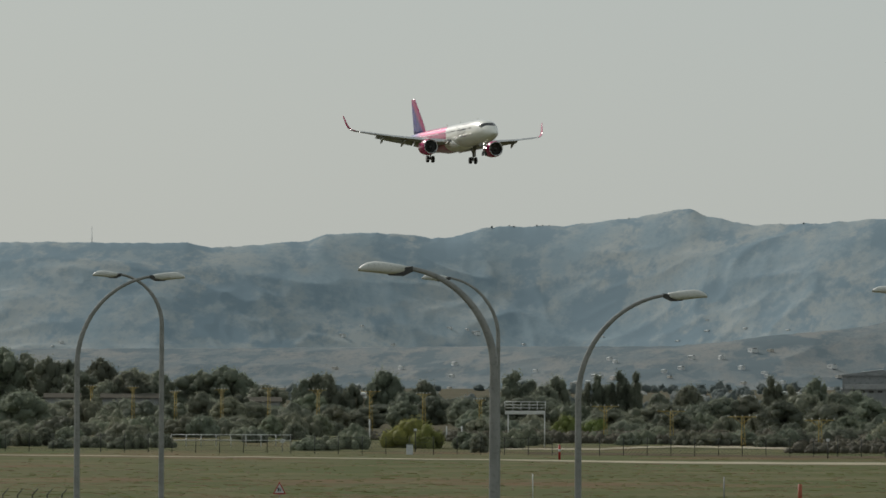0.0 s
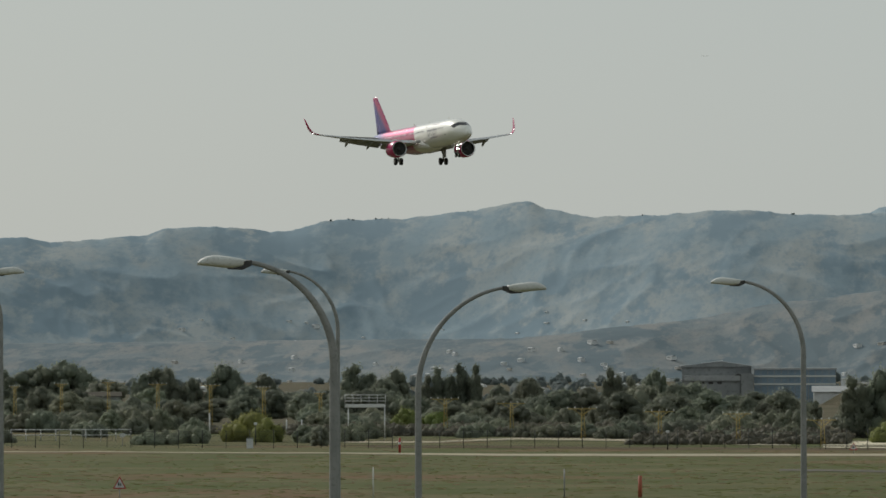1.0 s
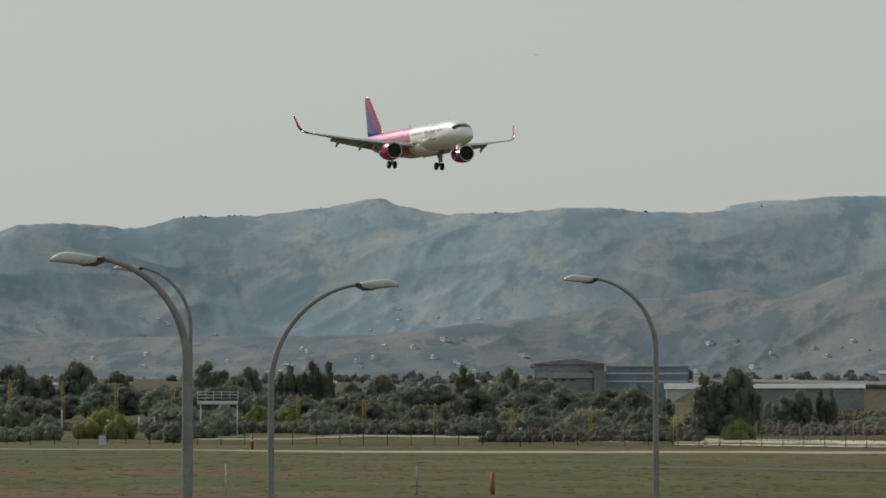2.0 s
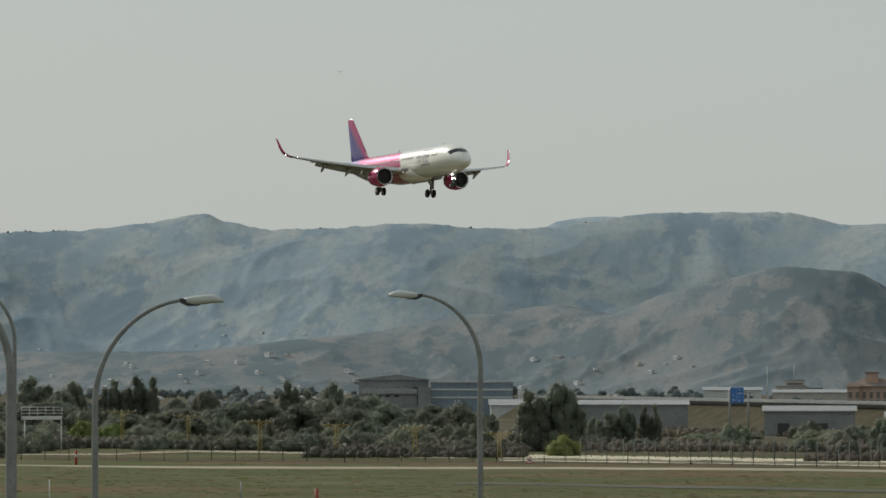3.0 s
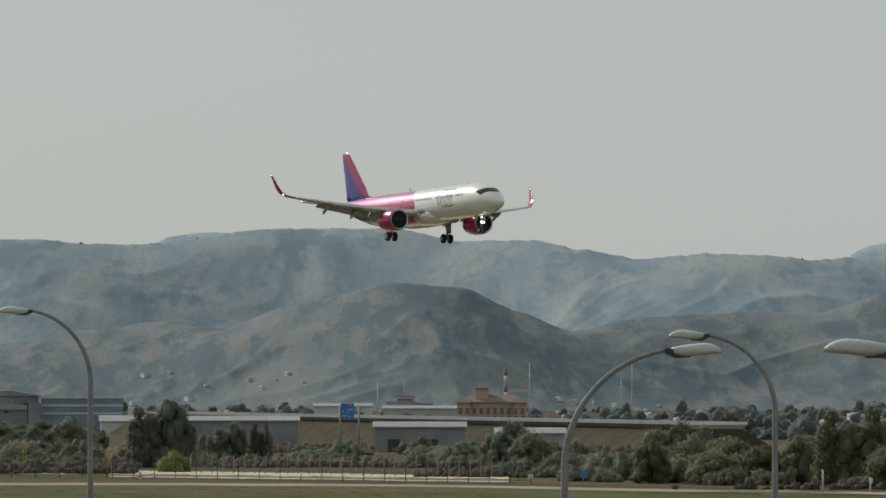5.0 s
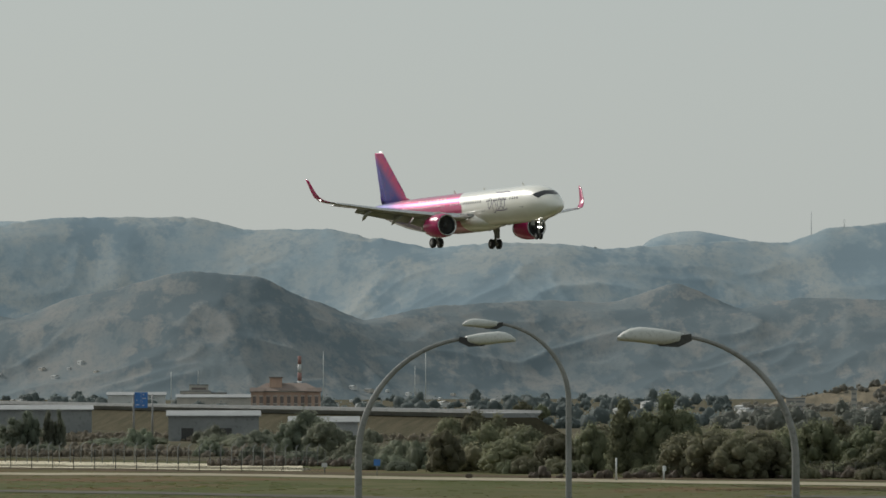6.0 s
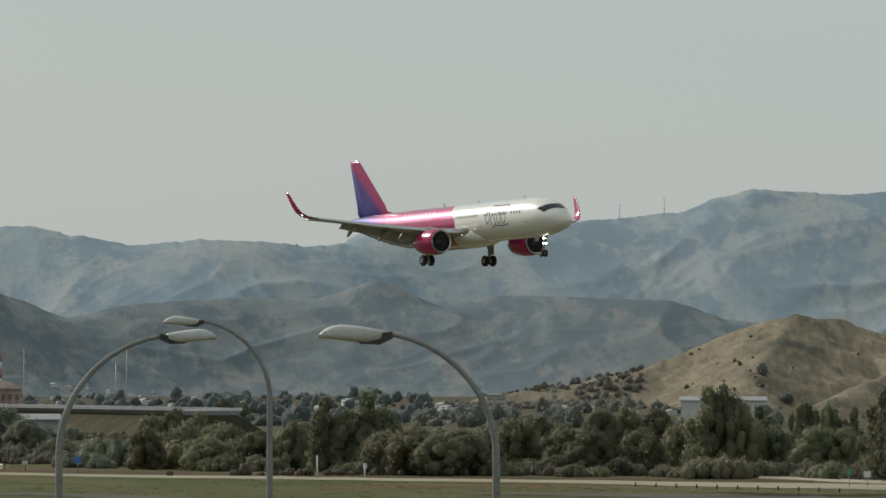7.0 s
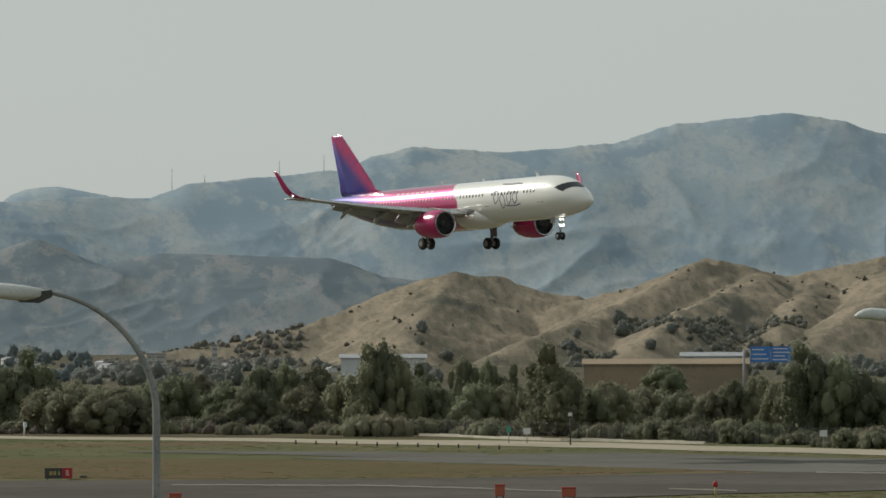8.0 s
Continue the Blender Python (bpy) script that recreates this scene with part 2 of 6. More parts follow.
def hills(name, material, label, spec, n_b, n_r, b0=8.0, b1=46.0):
    bm = bmesh.new()
    rows = []
    for i in range(n_b + 1):
        b = b0 + (b1 - b0) * i / n_b
        rc, top = crest_of(spec, b)
        row = []
        for j in range(n_r + 4):
            r = rc - spec["depth"] * (1 - j / n_r) if j <= n_r else rc + spec["back"] * (j - n_r) / 3
            row.append(bm.verts.new(polar(b, r, hill_height(spec, b, r) - 0.3)))
        rows.append(row)
    for a, c in zip(rows, rows[1:]):
        for j in range(n_r + 3):
            bm.faces.new((a[j], c[j], c[j + 1], a[j + 1]))
    return tagged(part(name, bm, material, None, label), category="hills", kind="structure")


FAR_CREST = [(-1100, 205), (-784, 210), (-454, 210), (-404, 202), (-244, 213), (-209, 226), (-124, 229), (6, 220), (86, 240), (216, 243),
             (316, 255), (436, 273), (476, 258), (546, 245), (666, 248), (793, 257), (913, 249), (1003, 246), (1253, 276), (1463, 276), (1563, 255),
             (1713, 255), (1781, 240), (1891, 222), (2011, 232), (2110, 230), (2200, 221), (2437, 234), (2517, 231), (2597, 257), (2744, 270), (2857, 281),
             (2922, 306), (2987, 321), (3157, 311), (3337, 326), (3457, 361), (3657, 379), (3727, 369), (3825, 341), (4200, 300)]
HAZE_CREST = [(900, 150), (1020, 240), (1065, 262), (1130, 269), (1200, 267), (1270, 250), (1600, 150), (2100, 140), (2230, 200), (2280, 238), (2315, 250), (2357, 252), (2450, 236), (2600, 150)]
MID_CREST = [(-1100, 20), (400, 30), (700, 60), (900, 95), (1063, 113), (1150, 98), (1280, 140), (1463, 181), (1580, 172), (1680, 130), (1771, 95),
             (1900, 120), (2100, 130), (2200, 125), (2324, 159), (2440, 115), (2544, 134), (2840, 125), (2950, 90), (3200, 60), (3400, 40), (4200, 40)]


# crest lines of the dry hills: pan offset, rise over eye level, distance
DRY_LINES = [[(2520, -40, 2230), (2680, -16, 2230), (2757, 0, 2230), (2877, 37, 2240), (2957, 73, 2250), (3020, 97, 2250), (3062, 104, 2250), (3150, 91, 2255), (3257, 62, 2260), (3300, 40, 2260)],
             [(3277, 56, 2230), (3377, 78, 2225), (3437, 99, 2220), (3507, 126, 2220), (3570, 116, 2220), (3647, 94, 2225), (3687, 100, 2225), (3757, 116, 2225), (3825, 128, 2220), (3950, 140, 2220), (4200, 120, 2220)],
             [(3500, 120, 2205), (3440, 86, 2175), (3380, 55, 2145), (3286, 18, 2085), (3190, -20, 2030), (3108, -56, 1985)],
             [(3600, 104, 2205), (3590, 84, 2150), (3540, 66, 2110), (3470, 30, 2075), (3420, -10, 2040)],
             [(3700, 88, 2190), (3690, 64, 2140), (3660, 40, 2100), (3640, 0, 2060)],
             [(3850, 118, 2190), (3830, 70, 2120), (3760, 28, 2070), (3690, -30, 2025)],
             [(3050, 88, 2225), (3035, 50, 2190), (3000, 10, 2150), (2960, -30, 2110)]]
DRY_SEGS = []
for line_ in DRY_LINES:
    pts_ = [polar(bearing(u), r, EYE + v * r / LENS) for u, v, r in line_]
    DRY_SEGS += list(zip(pts_, pts_[1:]))


def dry_height(b, r):
    """Dry hills: spurs with steep flanks, cut by small gullies."""
    p = polar(b, r)
    best = 0.0
    for a, c in DRY_SEGS:
        ex, ey = c.x - a.x, c.y - a.y
        f = min(1.0, max(0.0, ((p.x - a.x) * ex + (p.y - a.y) * ey) / (ex * ex + ey * ey)))
        d = math.hypot(p.x - a.x - f * ex, p.y - a.y - f * ey)
        z = a.z + (c.z - a.z) * f
        best = max(best, z + 1.2 - math.sqrt(1.44 + (0.46 * d) ** 2))
    q = Vector((p.x, p.y, 40.0)) / 26.0
    cutting = ridged(q, 4, 0.5) - 0.55
    return max(0.0, best + min(best, 9.0) / 9.0 * (2.6 * cutting + 0.5 * noise.fractal(q * 3.0, 0.8, 2.0, 3)) - 0.4)


def dry_hills():
    bm = bmesh.new()
    rows = []
    for i in range(601):
        b = 31.0 + 10.6 * i / 600
        rows.append([bm.verts.new(polar(b, 1930 + 420 * j / 110, dry_height(b, 1930 + 420 * j / 110) - 0.25)) for j in range(111)])
    for a, c in zip(rows, rows[1:]):
        for j in range(110):
            bm.faces.new((a[j], c[j], c[j + 1], a[j + 1]))
    tagged(part("backdrop_dry_hills", bm, M_TAN, None, "dry golden hills with dark scrub"), category="hills", kind="structure")


ground_sheet()
HAZE = dict(crest=HAZE_CREST, far=4820, depth=250, back=60, rough=0.1, fold=200.0, seed=4.0, fray=0.5, cap=40.0)
FAR = dict(crest=FAR_CREST, far=4450, depth=330, back=150, rough=0.062, fold=80.0, seed=1.0, fray=2.2, cap=95.0)
MID = dict(crest=MID_CREST, far=3100, depth=170, back=120, rough=0.10, fold=50.0, seed=2.0, fray=1.5, cap=42.0)
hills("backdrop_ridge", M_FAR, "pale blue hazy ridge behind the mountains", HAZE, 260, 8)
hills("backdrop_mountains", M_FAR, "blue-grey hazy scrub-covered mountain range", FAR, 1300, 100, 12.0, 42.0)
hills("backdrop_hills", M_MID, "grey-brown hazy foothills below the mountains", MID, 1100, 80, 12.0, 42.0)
dry_hills()
strip("runway", M_ASPHALT, 332.0, 372.0, -505, 800, 0.03, "grey worn asphalt runway beyond the grass", 1.0)


# ---------------------------------------------------------------- street lamps
def street_lamp(b, r, top, reach, turn, stout, droop):
    """A tapered pole that curves over into one arm with a flat head. turn: the arm's direction across the view."""
    base = new("street_lamp")
    tagged(base, "grey steel street lamp with curved arm and flat head", "street lamp", "street lamps")
    base.matrix_basis = Matrix.Translation(polar(b, r)) @ pose(0, 0, 0, 0, 0, turn)
    bend = reach * droop
    pts, rad = [(0, 0, 0)], [0.115 * stout]
    for k in range(1, 7):
        z = (top - bend) * k / 6
        pts.append((0, 0, z))
        rad.append((0.115 - 0.045 * k / 6) * stout)
    for k in range(1, 19):
        a = radians(84) * k / 18
        pts.append((reach * (1 - math.cos(a)), 0, top - bend + bend * math.sin(a)))
        rad.append((0.070 - 0.034 * k / 18) * stout)
    bm = bmesh.new()
    tube(bm, pts, rad, 14)
    part("pole", bm, M_STEEL, base)
    x0, z0 = pts[-1][0], pts[-1][2]
    L = 0.82
    bm = bmesh.new()
    loops = []
    for f, w, up, dn in ((0, .05, .035, .045), (.06, .09, .05, .08), (.28, .14, .085, .11), (.5, .16, .11, .092), (.66, .155, .122, .072), (.8, .145, .106, .06), (.92, .12, .062, .05), (1.0, .085, .0, .045)):
        ring = []
        for k in range(20):
            a = k * math.tau / 20
            cx, cz = math.cos(a), math.sin(a)
            cx, cz = math.copysign(abs(cx) ** 0.7, cx), math.copysign(abs(cz) ** 0.75, cz)
            ring.append((x0 + f * L, w * cx, z0 - 0.01 * f + (up if cz > 0 else dn) * cz))
        loops.append(ring)
    rings(bm, loops)
    part("lamp_head", bm, M_HEAD, base, "pale grey flat lamp housing")
    bm = bmesh.new()
    rings(bm, [[(x0 + x, y, z0 + z) for x, z in ((-0.10, 0.03), (-0.10, -0.06), (0.06, -0.135), (0.30, -0.125), (0.36, -0.07), (0.10, 0.0))] for y in (-0.075, 0.075)])
    part("clamp", bm, M_DARK, base, "dark clamp under the head", False)
    return base


# pan offsets of pole and arm end, height of the arm over eye level, distance, stoutness
for u_pole, u_arm, rise, r, stout in ((-646, -512, 151, 164, 1.0), (-497, -574, 154, 200, 1.05), (91, -64, 167, 106, 1.08), (98, 8, 150, 200, 0.95),
                                      (240, 398, 121, 132, 0.95), (921, 812, 130, 170, 1.05), (1759, 1948, 62, 102, 0.85), (2131, 2007, 88, 143, 0.95),
                                      (2532, 2334, 66, 78, 0.7), (3985, 3855, 22, 102, 0.95)):
    b = bearing(u_pole + 2)
    left = u_arm < u_pole
    street_lamp(b, r, EYE + rise / LENS * r, abs(u_arm - u_pole) / LENS * r / 0.895, (90 - b) + (180 if left else 0), stout, 1.05 if u_pole < 1000 else 0.99)


# ---------------------------------------------------------------- airliner
AXIS = 22.0      # nose to main gear


def livery():
    """White front, magenta middle, violet and blue rear, split along the hull."""
    m, nt, b = shader("gloss_paint_hull", 0.36, 0.0, 0.4)
    b.inputs["Coat Weight"].default_value = 1.0
    b.inputs["Coat Roughness"].default_value = 0.09
    tc = nt.nodes.new("ShaderNodeTexCoord")
    sep = nt.nodes.new("ShaderNodeSeparateXYZ")
    nt.links.new(tc.outputs["Object"], sep.inputs[0])

    def math_node(op, a, c):
        n = nt.nodes.new("ShaderNodeMath")
        n.operation = op
        for i, val in enumerate((a, c)):
            if isinstance(val, bpy.types.NodeSocket):
                nt.links.new(val, n.inputs[i])
            else:
                n.inputs[i].default_value = val
        return n.outputs[0]
    lean = math_node("MULTIPLY", math_node("MAXIMUM", sep.outputs[2], 0.2), 1.1)
    front = ramp(nt, math_node("ADD", sep.outputs[0], lean), 2.82, 2.98)
    rear = ramp(nt, math_node("ADD", sep.outputs[0], math_node("MULTIPLY", sep.outputs[2], 2.2)), -15.5, -8.5)
    keel = ramp(nt, math_node("ADD", sep.outputs[0], math_node("MULTIPLY", sep.outputs[2], 3.2)), -17.0, -6.5)
    rose = mixed(nt, ramp(nt, noisy(nt, 0.8), 0.3, 0.7), (0.42, 0.018, 0.12), (0.46, 0.024, 0.14))
    violet = (0.035, 0.022, 0.14)
    col = mixed(nt, keel, violet, rose)
    col = mixed(nt, rear, mixed(nt, 0.5, violet, (0.05, 0.05, 0.30)), col)
    white = mixed(nt, ramp(nt, noisy(nt, 0.5), 0.3, 0.7), (0.74, 0.73, 0.66), (0.78, 0.77, 0.70))
    col = mixed(nt, front, col, white)
    nt.links.new(col, b.inputs["Base Color"])
    flake = nt.nodes.new("ShaderNodeMapRange")       # metallic flake in the coloured paint, none in the white
    flake.inputs[3].default_value, flake.inputs[4].default_value = 0.55, 0.0
    nt.links.new(front, flake.inputs[0])
    nt.links.new(flake.outputs[0], b.inputs["Metallic"])
    bumped(nt, b, noisy(nt, 0.7, 2.0), 0.12, 0.05)
    return m


def fin_paint():
    m, nt, b = shader("gloss_paint_fin", 0.25, 0.0, 0.5)
    tc = nt.nodes.new("ShaderNodeTexCoord")
    mp = nt.nodes.new("ShaderNodeVectorMath")
    mp.operation = "DOT_PRODUCT"
    mp.inputs[1].default_value = (0.80, 0.0, 1.0)
    nt.links.new(tc.outputs["Object"], mp.inputs[0])
    col = mixed(nt, ramp(nt, mp.outputs["Value"], -11.0, -9.2), (0.035, 0.035, 0.22), (0.42, 0.022, 0.12))
    col = mixed(nt, ramp(nt, noisy(nt, 1.2), 0.4, 0.9), col, (0.10, 0.03, 0.18))
    nt.links.new(col, b.inputs["Base Color"])
    return m


def glow(name, colour, strength):
    m, nt, b = shader(name, 0.3)
    b.inputs["Base Color"].default_value = (*colour, 1)
    b.inputs["Emission Color"].default_value = (*colour, 1)
    b.inputs["Emission Strength"].default_value = strength
    return m


M_HULL = livery()
M_FIN = fin_paint()
M_ROSE = plain("magenta_gloss_paint", (0.40, 0.018, 0.11), (0.45, 0.024, 0.13), 0.9, 0.25, 0, 0.5)
M_WING = plain("grey_wing_paint", (0.30, 0.30, 0.29), (0.36, 0.36, 0.35), 0.7, 0.35, 0, 0.5)
M_LIP = plain("bare_metal", (0.62, 0.62, 0.62), (0.55, 0.55, 0.55), 3.0, 0.25, 1.0)
M_TYRE = plain("black_rubber", (0.022, 0.022, 0.022), (0.03, 0.03, 0.03), 4.0, 0.8)
M_GLASS = plain("dark_cockpit_glass", (0.012, 0.013, 0.015), (0.016, 0.017, 0.02), 2.0, 0.08, 0, 0.6)
M_PORT = plain("dark_cabin_glass", (0.05, 0.05, 0.055), (0.06, 0.06, 0.065), 2.0, 0.2, 0, 0.5)
# pale colour stands in for light reflected by the rear cabin windows
M_PORT_GLINT = plain("painted_glint_cabin_glass", (0.55, 0.46, 0.50), (0.60, 0.52, 0.55), 2.0, 0.35, 0, 0.5)
M_INK = plain("navy_outline_paint", (0.10, 0.08, 0.14), (0.12, 0.10, 0.16), 3.0, 0.4)
M_STRUT = plain("grey_gear_paint", (0.30, 0.30, 0.29), (0.22, 0.22, 0.22), 3.0, 0.5)
M_BEAM = glow("landing_light_glass", (1.0, 0.97, 0.9), 12.0)
M_NAV = glow("wing_light_glass", (1.0, 0.97, 0.92), 3.0)

# station from the nose, half width, half height, centre height
HULL = [(0.0, 0.03, 0.03, -0.62), (0.15, 0.34, 0.32, -0.61), (0.5, 0.66, 0.62, -0.57), (1.0, 0.95, 0.90, -0.48), (1.7, 1.25, 1.22, -0.34),
        (2.5, 1.50, 1.52, -0.20), (3.4, 1.71, 1.77, -0.10), (4.5, 1.87, 1.95, -0.04), (6.0, 1.96, 2.05, 0.0), (7.5, 1.975, 2.07, 0.0),
        (18.0, 1.975, 2.07, 0.0), (29.5, 1.975, 2.07, 0.0), (32.0, 1.93, 1.99, 0.07), (35.0, 1.74, 1.74, 0.29), (38.0, 1.38, 1.38, 0.60),
        (40.5, 0.98, 1.04, 0.88), (42.5, 0.62, 0.72, 1.10), (44.0, 0.33, 0.40, 1.28), (44.45, 0.16, 0.20, 1.36)]


def hull_at(s):
    for a, c in zip(HULL, HULL[1:]):
        if s <= c[0]:
            k = (s - a[0]) / (c[0] - a[0])
            return [a[i] + (c[i] - a[i]) * k for i in (1, 2, 3)]
    return list(HULL[-1][1:])


def hull_point(s, deg, lift=0.0):
    """deg: 0 is the right side, 90 the top, 180 the left."""
    w, h, zc = hull_at(s)
    a = radians(deg)
    return Vector((AXIS - s, -(w + lift) * math.cos(a), zc + (h + lift) * math.sin(a)))


def hull_patch(bm, s0, s1, d0, d1, ns=6, nd=6, lift=0.012, edge=None):
    """A skin that lies on the hull, edge bends its outline."""
    grid = []
    for i in range(ns + 1):
        row = []
        for j in range(nd + 1):
            s, d = s0 + (s1 - s0) * i / ns, d0 + (d1 - d0) * j / nd
            if edge:
                s, d = edge(i / ns, j / nd)
            row.append(bm.verts.new(hull_point(s, d, lift)))
        grid.append(row)
    for i in range(ns):
        for j in range(nd):
            bm.faces.new((grid[i][j], grid[i + 1][j], grid[i + 1][j + 1], grid[i][j + 1]))


def stroke(bm, pts, half=0.035):
    """A painted line over the hull through (station, degrees) points."""
    row = []
    for i, (s, d) in enumerate(pts):
        s0, d0 = pts[max(0, i - 1)]
        s1, d1 = pts[min(len(pts) - 1, i + 1)]
        ts, td = (s1 - s0), radians(d1 - d0) * 2.0
        L = math.hypot(ts, td) or 1.0
        os, od = -td / L * half, math.degrees(ts / L * half / 2.0)
        row.append((bm.verts.new(hull_point(s + os, d + od, 0.015)), bm.verts.new(hull_point(s - os, d - od, 0.015))))
    for a, c in zip(row, row[1:]):
        bm.faces.new((a[0], a[1], c[1], c[0]))


FOIL = [(1.0, 0.0), (0.8, 0.035), (0.55, 0.07), (0.3, 0.088), (0.12, 0.07), (0.03, 0.04), (0.0, 0.0), (0.03, -0.025), (0.12, -0.042), (0.3, -0.05), (0.55, -0.036), (0.8, -0.014)]


def section(s, y, z, chord, thick, twist=0.0, lean=0.0):
    """A wing section; lean turns it up into a sharklet."""
    out = []
    for cx, cz in FOIL:
        t = cz * thick / 0.138 * chord
        out.append(Vector((AXIS - s - cx * chord, y - t * math.sin(radians(lean)) * (1 if y > 0 else -1), z + t * math.cos(radians(lean)) + (0.5 - cx) * chord * math.sin(radians(twist)))))
    return out


WING = [(1.2, 16.2, 7.4, -1.20, 0.125, 3.0), (3.4, 17.35, 6.0, -1.00, 0.12, 2.5), (6.4, 18.9, 4.35, -0.68, 0.115, 2.0), (11.0, 21.3, 3.05, -0.10, 0.105, 1.0), (16.2, 24.0, 1.65, 0.75, 0.10, 0.0)]
SHARK = [(16.2, 24.0, 1.65, 0.75, 8), (16.75, 24.45, 1.40, 0.95, 30), (17.15, 24.95, 1.20, 1.35, 58), (17.4, 25.4, 1.0, 1.9, 72), (17.68, 26.45, 0.62, 3.25, 76), (17.75, 26.95, 0.3, 3.5, 78)]


def wing_at(y):
    for a, c in zip(WING, WING[1:]):
        if y <= c[0]:
            k = (y - a[0]) / (c[0] - a[0])
            return [a[i] + (c[i] - a[i]) * k for i in range(6)]
    return list(WING[-1])


def wheel(parent, at, radius, width, name="wheel"):
    bm = bmesh.new()
    prof = [(-0.5, 0.0), (-0.5, 0.55), (-0.42, 0.62), (-0.5, 0.72), (-0.42, 0.93), (-0.25, 1.0), (0.25, 1.0), (0.42, 0.93), (0.5, 0.72), (0.42, 0.62), (0.5, 0.55), (0.5, 0.0)]
    rings(bm, [[Vector((max(pr, 0.01) * radius * math.cos(k * math.tau / 20), py * width, max(pr, 0.01) * radius * math.sin(k * math.tau / 20))) + Vector(at) for k in range(20)] for py, pr in prof])
    w = part(name, bm, M_TYRE, parent)
    for side in (-1, 1):
        bm = bmesh.new()
        c = bmesh.ops.create_cone(bm, cap_ends=True, segments=16, radius1=radius * 0.5, radius2=radius * 0.42, depth=0.04)["verts"]
        bmesh.ops.transform(bm, matrix=Matrix.Translation(Vector(at) + Vector((0, side * (width * 0.5 + 0.01), 0))) @ pose(0, 0, 0, -90 * side), verts=c)
        part("hub", bm, M_STRUT, w, "grey wheel hub", False)


def engine(plane, side):
    y, z, s0 = side * 5.75, -2.05, 15.75
    bm = bmesh.new()
    prof = [(0.75, 0.98), (0.25, 1.0), (0.08, 1.06), (0.0, 1.14), (0.08, 1.22), (0.4, 1.30), (1.2, 1.36), (2.2, 1.34), (3.2, 1.20), (3.9, 1.02), (3.9, 0.96)]
    loops = [[Vector((AXIS - s0 - ds, y + r * math.cos(k * math.tau / 40), z + r * math.sin(k * math.tau / 40))) for k in range(40)] for ds, r in prof]
    rings(bm, loops[3:], True, False)
    nac = part("engine", bm, M_ROSE, plane, "magenta engine nacelle under the wing")
    bm = bmesh.new()
    rings(bm, loops[:5], True, False)
    part("inlet_lip", bm, M_LIP, nac, "bare metal inlet lip")
    bm = bmesh.new()
    rings(bm, [[Vector((AXIS - s0 - 0.8, y + r * math.cos(k * math.tau / 40), z + r * math.sin(k * math.tau / 40))) for k in range(40)] for r in (1.0, 0.3)], True, False)
    part("fan_disc", bm, M_DARK, nac, "dark fan behind the inlet")
    bm = bmesh.new()
    for k in range(18):
        a0 = k * math.tau / 18
        pts = []
        for r, da, dx in ((0.3, 0.0, 0.0), (0.97, 0.12, 0.02), (0.97, 0.34, -0.12), (0.3, 0.22, -0.10)):
            pts.append(bm.verts.new((AXIS - s0 - 0.62 + dx, y + r * math.cos(a0 + da), z + r * math.sin(a0 + da))))
        bm.faces.new(pts)
    part("fan_blades", bm, M_DARK, nac, "dark fan blades", False)
    bm = bmesh.new()
    rings(bm, [[Vector((AXIS - s0 - ds, y + r * math.cos(k * math.tau / 20), z + r * math.sin(k * math.tau / 20))) for k in range(20)] for ds, r in ((0.3, 0.02), (0.42, 0.14), (0.62, 0.30), (0.8, 0.32))])
    part("spinner", bm, M_DARK, nac, "dark spinner cone")
    bm = bmesh.new()
    rings(bm, [[Vector((AXIS - s0 - ds, y + r * math.cos(k * math.tau / 24), z + r * math.sin(k * math.tau / 24))) for k in range(24)] for ds, r in ((3.4, 0.9), (4.0, 0.72), (4.7, 0.5), (5.4, 0.2), (5.6, 0.03))])
    part("exhaust_cone", bm, M_LIP, nac, "metal exhaust cone")
    bm = bmesh.new()
    loops = []
    for ds, zt, zb, hw in ((0.9, z + 1.36, z + 1.2, 0.08), (2.2, z + 1.62, z + 1.0, 0.2), (4.0, -0.62, z + 0.7, 0.2), (6.2, -0.75, -1.15, 0.06)):
        loops.append([Vector((AXIS - s0 - ds, y + dy * hw, zz)) for dy, zz in ((-1, zb), (1, zb), (1, zt), (-1, zt))])
    rings(bm, loops)
    part("pylon", bm, M_WING, nac, "grey engine pylon", False)


def gear_leg(plane, side):
    y = side * 3.8
    bm = bmesh.new()
    tube(bm, [(0.35, side * 3.2, -1.3), (0.1, y, -2.6), (0, y, -3.75)], [0.19, 0.16, 0.12], 12)
    tube(bm, [(0, y - 0.5, -3.72), (0, y + 0.5, -3.72)], [0.09, 0.09], 10)
    tube(bm, [(0.15, y, -2.7), (0.9, y - side * 0.9, -1.5)], [0.07, 0.07], 8)
    leg = part("main_gear_leg", bm, M_STRUT, plane, "grey main landing gear leg")
    bm = bmesh.new()
    box(bm, (-0.45, y + side * 0.28 - 0.03, -3.1), (0.55, y + side * 0.28 + 0.03, -1.35), 0.02)
    part("gear_door", bm, M_WING, leg, "pale gear door")
    for dy in (-0.46, 0.46):
        wheel(leg, (0, y + dy, -3.72), 0.58, 0.42)


